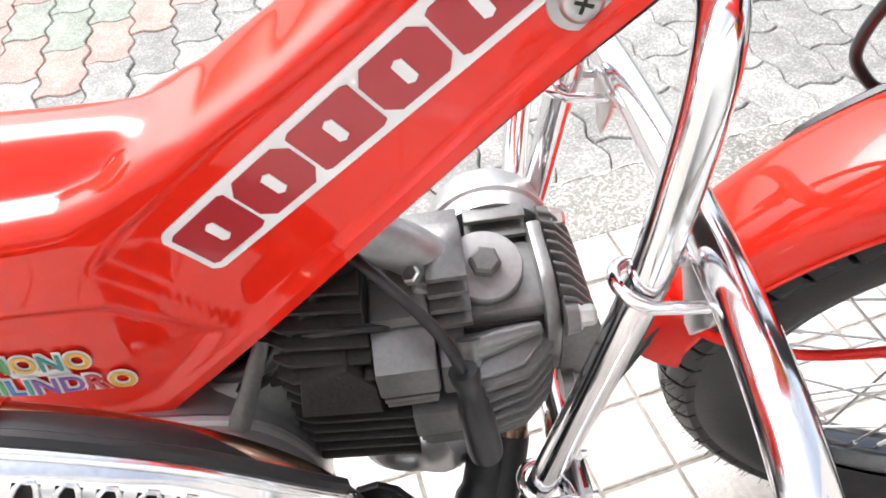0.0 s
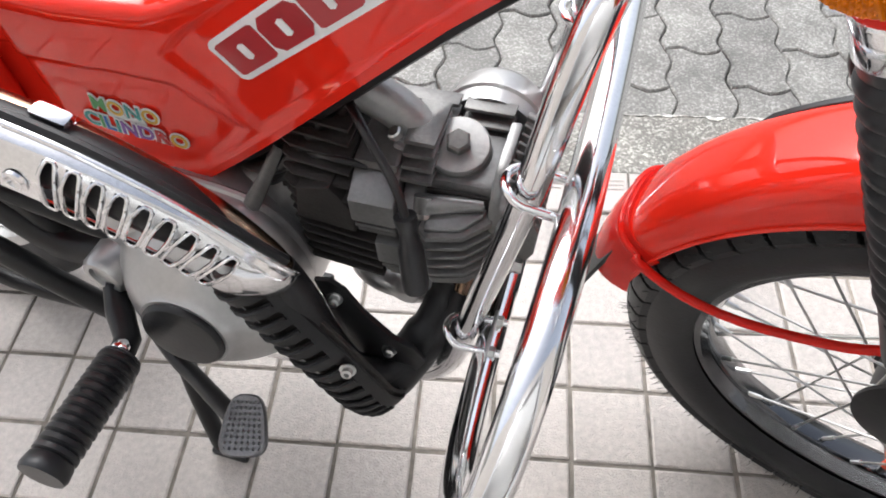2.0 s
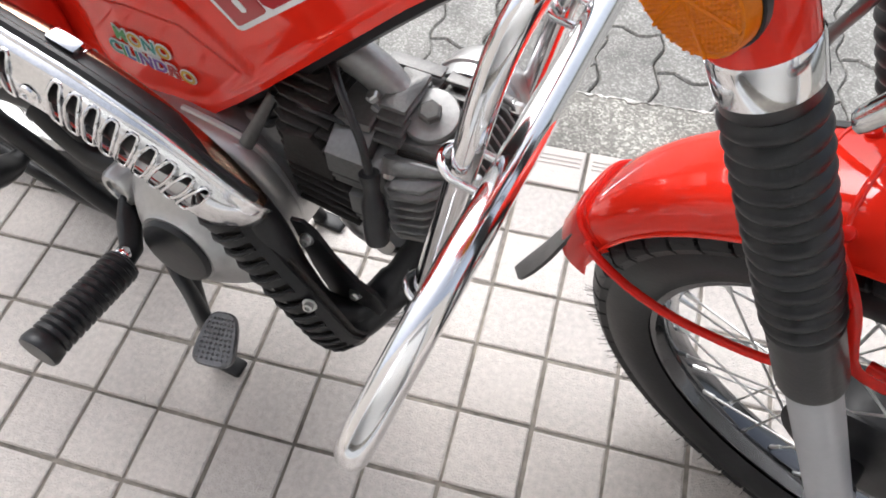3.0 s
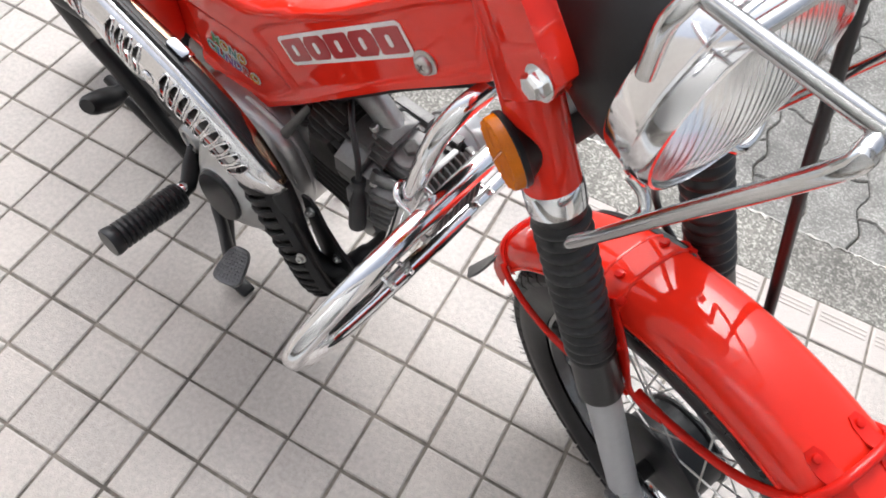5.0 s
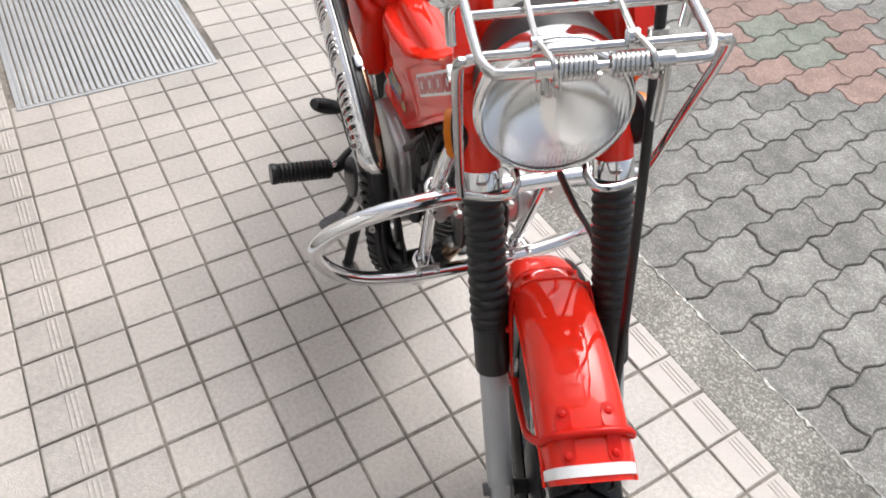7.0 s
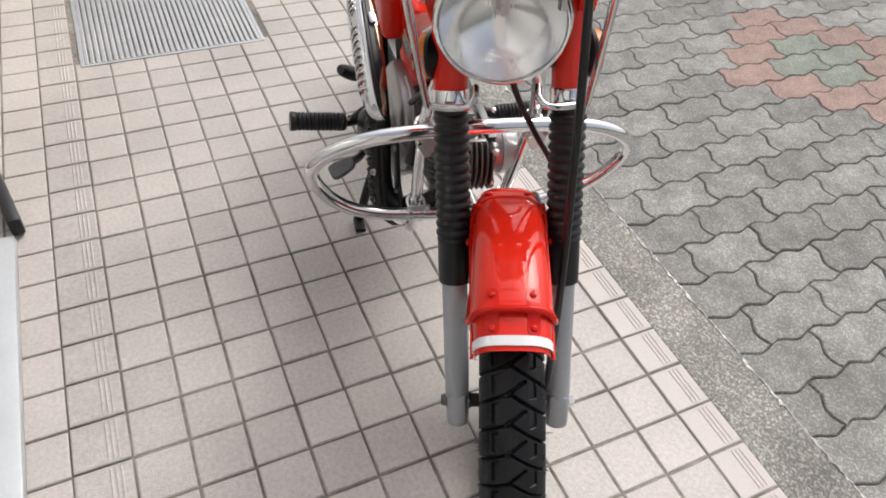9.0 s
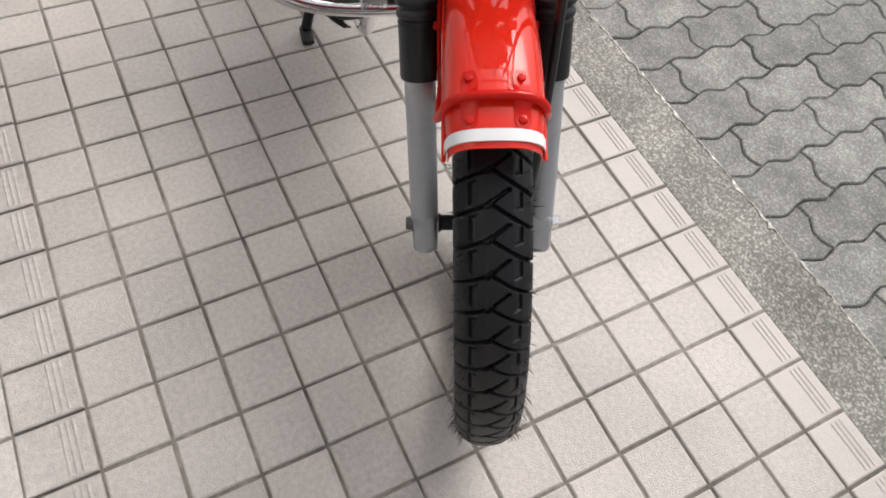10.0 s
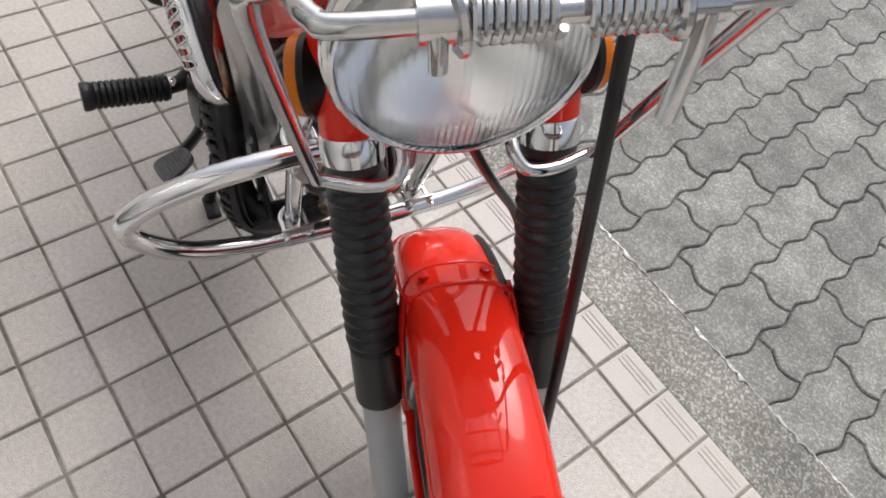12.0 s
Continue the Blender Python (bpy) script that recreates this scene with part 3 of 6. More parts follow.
def build_front_mudguard():
    a0, a1, n = radians(69.6), radians(167), 36
    secs, inner = [], []
    for k in range(n + 1):
        a = a0 + (a1 - a0) * k / n
        half = 0.0465 if k > 3 else 0.043 + 0.0012 * k
        secs.append(fender_section(a, half, 0.298, 0.335))
        inner.append(fender_section(a, half, 0.298, 0.335, inset=0.002))
    bm = bmesh.new()
    rings = [[bm.verts.new(p) for p in s + i[::-1]] for s, i in zip(secs, inner)]
    m = len(rings[0])
    for a, b in zip(rings, rings[1:]):
        for k in range(m):
            bm.faces.new((a[k], a[(k + 1) % m], b[(k + 1) % m], b[k]))
    bm.faces.new(rings[0][::-1]), bm.faces.new(rings[-1])
    guard = part("front_mudguard", bm, RED, BIKE, "glossy red steel front mudguard", MF, angle=50)
    # rolled edges
    for side in (-1, 1):
        bm = tube(bmesh.new(), [arch(a0 + (a1 - a0) * k / n, 0.298, side * 0.0462) for k in range(n + 1)], 0.0022, 8)
        part("rolled_edge", bm, RED, guard, "", MF)
    # white strip round the front lip
    outer = [fender_section(radians(70.6) + radians(1.9) * k / 2, 0.0462, 0.2975, 0.3372) for k in range(3)]
    bm = bmesh.new()
    loft(bm, [s + [p * 0.99 for p in s[::-1]] for s in outer])
    part("edge_strip", bm, WHITE, guard, "white rubber edge strip", MF)
    # front hoop with its straps and rivets
    sec = fender_section(radians(77.5), 0.0475, 0.300, 0.341)
    hoop = [Vector((-0.062, -0.05, 0.186)), Vector((-0.03, -0.052, 0.198)), Vector((0.016, -0.0525, 0.225)), Vector((0.052, -0.053, 0.262))] + sec[1:-1] + [Vector((0.052, 0.053, 0.262)), Vector((0.016, 0.0525, 0.225)), Vector((-0.03, 0.052, 0.198)), Vector((-0.062, 0.05, 0.186))]
    stay = part("front_stay", tube(bmesh.new(), smooth_path(hoop, 3), 0.0046, 10), RED_STEEL, BIKE, "red painted round bar mudguard stay", MF)
    for side in (-1, 1):
        t = 0.0232 * side
        bm = bmesh.new()
        secs = []
        for a in (82.6, 81.4, 79.2, 78.2, 77.5, 76.8, 75.8, 73.6, 72.6):
            lift = 0.0062 if 76.5 < a < 78.5 else 0.0012
            wd = 0.0045 if a in (82.6, 72.6) else 0.0075
            row = []
            for b in (-wd, 0, wd):
                bb = t + b
                h = 1 - abs(math.asin(min(1, abs(bb) / 0.0465)) / (math.pi / 2)) ** 2.6
                row.append(arch(radians(a), 0.298 + 0.037 * h + lift, bb))
            secs.append(row + [p * 0.994 for p in row[::-1]])
        loft(bm, secs)
        strap = part("strap", bm, RED_STEEL, stay, "", MF)
        for a in (81.2, 74.0):
            h = 1 - abs(math.asin(abs(t) / 0.0465) / (math.pi / 2)) ** 2.6
            c = arch(radians(a), 0.298 + 0.037 * h + 0.001, t)
            part("rivet", lathe(bmesh.new(), [(0, 0.0042), (0.0022, 0.0036), (0.0034, 0.0)], c, c, 14), RED_STEEL, strap, "", MF)
    # rear hoop
    sec = fender_section(radians(160), 0.0475, 0.295, 0.3385)
    lead = [(-0.07, -0.052, 0.165), (-0.095, -0.053, 0.13), (-0.125, -0.054, 0.108), (-0.184, -0.054, 0.084), (-0.235, -0.054, 0.084), (-0.275, -0.052, 0.1)]
    hoop = [Vector(p) for p in lead] + sec[1:-1] + [Vector((x, -y, z)) for x, y, z in lead[::-1]]
    part("rear_stay", tube(bmesh.new(), smooth_path(hoop, 3), 0.0042, 10), RED_STEEL, BIKE, "red painted round bar mudguard stay", MF)
    # end bracket under the rear hoop
    bm = bmesh.new()
    loft(bm, [[p * f for p in fender_section(a, 0.047, 0.296, 0.338)] + [p * f * 0.988 for p in fender_section(a, 0.047, 0.296, 0.338)[::-1]] for a, f in ((radians(158), 1.0), (radians(162), 1.01), (radians(169), 1.012), (radians(173), 1.0))])
    part("rear_band", bm, RED_STEEL, guard, "", MF)
    # bridge strap bolted over the crown, down to the fork lugs
    rows = []
    for s0, s1 in zip(fender_section(radians(115.5), 0.0468, 0.297, 0.3362), fender_section(radians(120.5), 0.0468, 0.297, 0.3362)):
        rows.append([s0, s1, s1 * 0.994, s0 * 0.994])
    part("bridge", loft(bmesh.new(), rows), RED, guard, "", MF)
    for ang in (115.3, 120.7):
        part("bridge_bead", tube(bmesh.new(), fender_section(radians(ang), 0.0466, 0.298, 0.3355)[1:-1], 0.0021, 8), RED, guard, "", MF)
    for side in (-1, 1):
        run = smooth_path([arch(radians(118), 0.318, side * 0.0455), arch(radians(116), 0.296, side * 0.05), (-0.098, side * 0.052, 0.235), (-0.082, side * 0.053, 0.2), (-0.068, side * 0.053, 0.178), (-0.048, side * 0.053, 0.176), (-0.03, side * 0.0525, 0.19)], 4)
        bm = tube(bmesh.new(), run, [0.0145 - 0.0075 * min(1, k / 14) for k in range(len(run))], 12, flat=0.28, flat_axis=(0, 1, 0))
        arm = part("bridge_arm", bm, RED_STEEL, guard, "", MF)
        for p in (arch(radians(117.5), 0.306, side * 0.0515), Vector((-0.101, side * 0.0545, 0.243))):
            part("bolt_head", lathe(bmesh.new(), [(0, 0.0052), (0.003, 0.005), (0.0045, 0.0025), (0.0045, 0.0)], p, (0, side, 0), 12), RED_STEEL, arm, "", MF)
        for b, ang in ((0.027, 118), (0.042, 115)):
            h = 1 - abs(math.asin(min(1, b / 0.0478)) / (math.pi / 2)) ** 2.6
            c = arch(radians(ang), 0.297 + 0.04 * h, side * b)
            nrm = (arch(radians(ang), 1, 0) * h + Vector((0, side, 0)) * (1 - h)).normalized()
            part("bolt_head", lathe(bmesh.new(), [(0, 0.005), (0.003, 0.0048), (0.004, 0.002), (0.004, 0.0)], c, nrm, 12), RED_STEEL, guard, "", MF)
    # black rubber strip along the far shoulder
    bm = tube(bmesh.new(), [arch(radians(114 + 26 * k / 12), 0.3215 + 0.002 * math.sin(math.pi * k / 12), 0.0395) for k in range(13)], [0.003] + [0.0055] * 11 + [0.003], 8)
    part("rubber_strip", bm, RUBBER, guard, "", MF)
    # mud flap
    line = smooth_path([(-0.3, 0, 0.088), (-0.31, -0.002, 0.055), (-0.322, -0.008, 0.015), (-0.338, -0.016, -0.03), (-0.355, -0.026, -0.07), (-0.366, -0.034, -0.095)], 4)
    wid = [0.04, 0.042, 0.042, 0.042, 0.042, 0.042, 0.041, 0.041, 0.04, 0.039, 0.038, 0.037, 0.036, 0.034, 0.032, 0.03, 0.027, 0.023, 0.018, 0.012, 0.004]
    secs = []
    for p, w in zip(line, wid):
        arc = [Vector((p.x - 0.012 * (1 - (t / 1.0) ** 2), p.y + w * t, p.z - 0.004 * (1 - t * t))) for t in (-1, -0.6, -0.2, 0.2, 0.6, 1)]
        secs.append(arc + [q + Vector((0.004, 0, 0.001)) for q in arc[::-1]])
    part("mud_flap", loft(bmesh.new(), secs), TYRE, guard, "black rubber mud flap", MF)


def build_headlamp():
    c, ax = Vector((-0.13, -0.011, 0.55)), Vector((1, 0.0, -0.03)).normalized()
    shell = part("headlamp", lathe(bmesh.new(), [(-0.14, 0.0), (-0.137, 0.024), (-0.122, 0.048), (-0.096, 0.064), (-0.06, 0.0725), (-0.034, 0.0738), (-0.02, 0.0705), (-0.01, 0.0705)], c, ax, 56, False), BLACK, BIKE, "round headlamp with black shell and chrome rim", MF)
    part("lamp_rim", lathe(bmesh.new(), [(-0.034, 0.0705), (-0.033, 0.0735), (-0.03, 0.0748), (-0.008, 0.076), (0.001, 0.0752), (0.005, 0.0725), (0.0055, 0.0705), (0.002, 0.0695), (-0.006, 0.07)], c, ax, 72, False), CHROME, shell, "", MF)
    part("rim_bead", lathe(bmesh.new(), [(-0.0115, 0.0757), (-0.0105, 0.0772), (-0.0085, 0.0772), (-0.0075, 0.076)], c, ax, 72, False), CHROME, shell, "", MF)
    part("reflector", lathe(bmesh.new(), [(-0.05, 0.008), (-0.046, 0.022), (-0.034, 0.044), (-0.017, 0.061), (-0.003, 0.0695)], c, ax, 56, False), REFLECTOR, shell, "", MF)
    part("bulb", lathe(bmesh.new(), [(-0.06, 0.0095), (-0.036, 0.009), (-0.03, 0.006), (-0.028, 0.0)], c, ax, 20), STEEL, shell, "", MF)
    # lens: smooth outside, vertical flutes moulded inside, plain round the middle
    bm = bmesh.new()
    R, dome, nu, nv = 0.0695, 0.015, 210, 36
    up, lat = Vector((0, 0, 1)), Vector((0, 1, 0))
    outer, inner = [], []
    for i in range(nu + 1):
        u = -1 + 2 * i / nu
        oc, ic = [], []
        for j in range(nv + 1):
            v = -1 + 2 * j / nv
            y, z = R * u * math.sqrt(1 - v * v / 2), R * v * math.sqrt(1 - u * u / 2)
            h = 0.001 + dome * (1 - (y * y + z * z) / R ** 2)
            pitch, deep = (0.0048, 0.0003) if z > -0.03 else (0.004, 0.0006)
            if abs(z - 0.002) < 0.012 and abs(y) < 0.02:
                deep = 0.0001
            oc.append(bm.verts.new(c + ax * h + lat * y + up * z))
            ic.append(bm.verts.new(c + ax * (h - 0.004 + deep * abs(math.sin(math.pi * y / pitch))) + lat * y + up * z))
        outer.append(oc), inner.append(ic)
    for i in range(nu):
        for j in range(nv):
            bm.faces.new((outer[i][j], outer[i + 1][j], outer[i + 1][j + 1], outer[i][j + 1]))
            bm.faces.new((inner[i][j], inner[i][j + 1], inner[i + 1][j + 1], inner[i + 1][j]))
    for i in range(nu):
        for j in (0, nv):
            bm.faces.new((outer[i][j], inner[i][j], inner[i + 1][j], outer[i + 1][j]))
    for j in range(nv):
        for i in (0, nu):
            bm.faces.new((outer[i][j], outer[i][j + 1], inner[i][j + 1], inner[i][j]))
    lens = part("lens", bm, LENS_GLASS, shell, "clear fluted headlamp glass", MF, angle=70)
    lens.visible_shadow = False
    bm = tube(bmesh.new(), smooth_path([(-0.16, 0.0, 0.47), (-0.17, 0.01, 0.43), (-0.187, 0.036, 0.36), (-0.2, 0.062, 0.3), (-0.2, 0.077, 0.252), (-0.187, 0.08, 0.228), (-0.17, 0.08, 0.215), (-0.13, 0.078, 0.2)], 6), 0.0042, 10)
    part("lamp_cable", bm, CABLE, shell, "", MF)


def build_rack():
    """Chrome front carrier with spring clip, held by two stays to the fork."""
    z = 0.675
    loop = [(-0.235, -0.089, z + 0.03), (-0.2, -0.09, z + 0.012), (-0.16, -0.09, z), (-0.06, -0.085, z), (-0.042, -0.082, z), (-0.032, -0.077, z), (-0.028, -0.067, z), (-0.028, 0.0, z), (-0.028, 0.067, z), (-0.032, 0.077, z), (-0.042, 0.082, z), (-0.06, 0.085, z), (-0.16, 0.09, z), (-0.2, 0.09, z + 0.012), (-0.235, 0.089, z + 0.03)]
    rack = part("front_rack", tube(bmesh.new(), smooth_path(loop, 4), 0.0042, 12), DARKENED_CHROME, BIKE, "chrome wire front carrier with spring clip", MK)
    for x in (-0.055, -0.112, -0.17):
        part("crossbar", tube(bmesh.new(), [(x, -0.0865, z - 0.002), (x, 0.0865, z - 0.002)], 0.0041, 10), DARKENED_CHROME, rack, "", MK)
    for b in (-0.042, 0.028):
        rod = smooth_path([(-0.17, b, z + 0.006), (-0.13, b, z + 0.012), (-0.1, b, z + 0.009), (-0.058, b, z + 0.008), (-0.042, b + 0.004, z + 0.008), (-0.025, b + 0.008, z + 0.006), (-0.021, b + 0.009, z - 0.006), (-0.029, b + 0.009, z - 0.012)], 4)
        part("clip_rod", tube(bmesh.new(), rod, 0.0026, 8), DARKENED_CHROME, rack, "", MK)
        part("pivot_eye", lathe(bmesh.new(), [(-0.004, 0.0055), (-0.004, 0.0075), (0.004, 0.0075), (0.004, 0.0055)], (-0.055, b, z + 0.003), (0, 1, 0), 16), DARKENED_CHROME, rack, "", MK)
    part("clip_bow", tube(bmesh.new(), smooth_path([(-0.17, -0.041, z + 0.006), (-0.185, -0.035, z + 0.01), (-0.19, -0.02, z + 0.012), (-0.18, -0.006, z + 0.01), (-0.19, 0.008, z + 0.012), (-0.185, 0.02, z + 0.01), (-0.17, 0.024, z + 0.006)], 4), 0.0029, 8), DARKENED_CHROME, rack, "", MK)
    for b0, b1 in ((-0.03, -0.003), (0.006, 0.033)):
        turns, n = 8, 8 * 12
        coil = [(-0.028 + 0.0078 * math.cos(2 * math.pi * turns * k / n), b0 + (b1 - b0) * k / n, z + 0.0078 * math.sin(2 * math.pi * turns * k / n)) for k in range(n + 1)]
        part("coil_spring", tube(bmesh.new(), coil, 0.0015, 6), DARKENED_CHROME, rack, "", MK)
    for b, long, r in ((-0.041, 0.014, 0.0032), (0.044, 0.046, 0.0042)):
        part("stop_pin", tube(bmesh.new(), [(-0.024, b, z), (-0.022, b, z - 0.3 * long), (-0.021, b, z - long)], r, 12), DARKENED_CHROME, rack, "", MK)
        part("pin_collar", lathe(bmesh.new(), [(-0.006, 0.004), (-0.006, 0.0075), (0.006, 0.0075), (0.006, 0.004)], (-0.028, b, z), (0, 1, 0), 16), DARKENED_CHROME, rack, "", MK)
    for side in (-1, 1):
        st = smooth_path([(-0.055, side * 0.082, z - 0.003), (-0.053, side * 0.094, z - 0.004), (-0.056, side * 0.1, z - 0.014), (-0.105, side * 0.1, z - 0.12), (-0.153, side * 0.098, z - 0.228), (-0.159, side * 0.096, z - 0.24), (-0.157, side * 0.088, z - 0.241), (-0.147, side * 0.066, z - 0.237), (-0.145, side * 0.046, z - 0.233), (-0.155, side * 0.038, z - 0.226), (-0.17, side * 0.038, z - 0.222)], 4)
        part("stay", tube(bmesh.new(), st, 0.0047, 10), DARKENED_CHROME, rack, "", MK)
        hook = smooth_path([(-0.138, side * 0.089, z), (-0.138, side * 0.096, z - 0.004), (-0.14, side * 0.1, z - 0.014), (-0.142, side * 0.1, z - 0.044)], 4)
        part("hook", tube(bmesh.new(), hook, 0.0048, 10), DARKENED_CHROME, rack, "", MK)
    return rack


build_wheel()
build_fork()
build_front_mudguard()
build_headlamp()
build_rack()
# control cable from the handlebar down to the front brake
CABLE_RUN = smooth_path([(-0.235, 0.09, 0.9), (-0.19, 0.085, 0.74), (-0.146, 0.081, 0.6), (-0.131, 0.08, 0.552), (-0.094, 0.077, 0.42), (-0.052, 0.071, 0.29), (-0.02, 0.065, 0.19), (0.0, 0.06, 0.12), (0.008, 0.056, 0.06), (0.02, 0.05, 0.03)], 6)
CAB = part("brake_cable", tube(bmesh.new(), CABLE_RUN, 0.0053, 10), CABLE, BIKE, "thick black brake cable", MF)
part("cable_clamp", lathe(bmesh.new(), [(-0.008, 0.0), (-0.008, 0.0095), (0.008, 0.0095), (0.008, 0.0)], (-0.149, 0.081, 0.61), (0.04, 0.003, -0.13), 14), STEEL, CAB, "", MF)


def line(rows, x):
    """Straight interpolation in rows of (x, value), in rising x."""
    if x <= rows[0][0]:
        return rows[0][1]
    for (p, q), (r, w) in zip(rows, rows[1:]):
        if x <= r:
            return q + (w - q) * (x - p) / (r - p)
    return rows[-1][1]


def inside(poly, x, z):
    """Distance inside a polygon, 0 outside it."""
    d, hit = 9.0, False
    for (ax, az), (bx, bz) in zip(poly, poly[1:] + poly[:1]):
        ex, ez = bx - ax, bz - az
        t = min(1.0, max(0.0, ((x - ax) * ex + (z - az) * ez) / (ex * ex + ez * ez)))
        d = min(d, math.hypot(x - ax - t * ex, z - az - t * ez))
        if (az > z) != (bz > z) and x < ax + (z - az) / (bz - az) * ex:
            hit = not hit
    return d if hit else 0.0


# lines of the pressed body: lower edge, top, half width at the shoulder and at the foot
BODY_LOW = [(-1.15, 0.53), (-0.95, 0.5), (-0.84, 0.47), (-0.76, 0.445), (-0.7, 0.431), (-0.655, 0.427), (-0.64, 0.431), (-0.6, 0.462), (-0.56, 0.495), (-0.5, 0.547), (-0.42, 0.616), (-0.36, 0.662), (-0.315, 0.698)]
BODY_TOP = [(-1.15, 0.64), (-0.7, 0.629), (-0.6, 0.626), (-0.58, 0.6255), (-0.56, 0.632), (-0.54, 0.643), (-0.515, 0.657), (-0.486, 0.677), (-0.42, 0.729), (-0.36, 0.773), (-0.315, 0.803)]
BODY_SHOULDER = [(-1.15, 0.6), (-0.7, 0.588), (-0.63, 0.589), (-0.6, 0.602), (-0.572, 0.616), (-0.54, 0.6385), (-0.508, 0.657), (-0.477, 0.677), (-0.42, 0.722), (-0.36, 0.765), (-0.315, 0.796)]
BODY_WIDE = [(-1.15, 0.048), (-0.95, 0.054), (-0.7, 0.054), (-0.65, 0.05), (-0.6, 0.044), (-0.56, 0.041), (-0.5, 0.04), (-0.42, 0.039), (-0.315, 0.036)]
BODY_FOOT = [(-1.15, 0.04), (-0.8, 0.048), (-0.7, 0.044), (-0.65, 0.038), (-0.6, 0.037), (-0.5, 0.037), (-0.315, 0.033)]
PANEL_DECAL = [(-0.627, 0.568), (-0.609, 0.586), (-0.575, 0.609), (-0.543, 0.631), (-0.508, 0.652), (-0.477, 0.671), (-0.4, 0.73), (-0.33, 0.775), (-0.33, 0.705), (-0.39, 0.649), (-0.444, 0.604), (-0.5, 0.559), (-0.572, 0.499)]
PANEL_LOW = [(-0.80, 0.551), (-0.68, 0.549), (-0.63, 0.541), (-0.606, 0.519), (-0.582, 0.499), (-0.6, 0.478), (-0.638, 0.444), (-0.66, 0.437), (-0.72, 0.44), (-0.8, 0.46)]
CROWN_BEAM = [(0.985, 0.25), (0.95, 0.5), (0.89, 0.72), (0.8, 0.87), (0.66, 0.95), (0.48, 0.985), (0.3, 1.0), (0.15, 1.0), (0.0, 1.0)]
CROWN_REAR = [(0.985, 0.16), (0.93, 0.28), (0.82, 0.345), (0.62, 0.37), (0.5, 0.42), (0.44, 0.6), (0.39, 0.84), (0.25, 0.97), (0.0, 1.0)]


def body_width(x, z):
    """Half width of the red body at a place below its shoulder, with its pressed panels."""
    lo, hi, wide, foot = (line(r, x) for r in (BODY_LOW, BODY_SHOULDER, BODY_WIDE, BODY_FOOT))
    v = min(1.0, max(0.0, (z - lo) / (hi - lo)))
    w = foot + (wide - foot) * ease(v * 0.6 + 0.12) / ease(0.72)
    w -= 0.0026 * ease(inside(PANEL_DECAL, x, z) / 0.005)
    w -= 0.004 * ease(inside(PANEL_LOW, x, z) / 0.008)
    # flange along the welded lower edge, and the step down towards the rear
    w += 0.0022 * (1 - ease(((z - lo) * 0.75 - 0.0075) / 0.002)) * ease((x + 0.68) / 0.03)
    w -= 0.012 * ease((-0.748 - x) / 0.02)
    return w


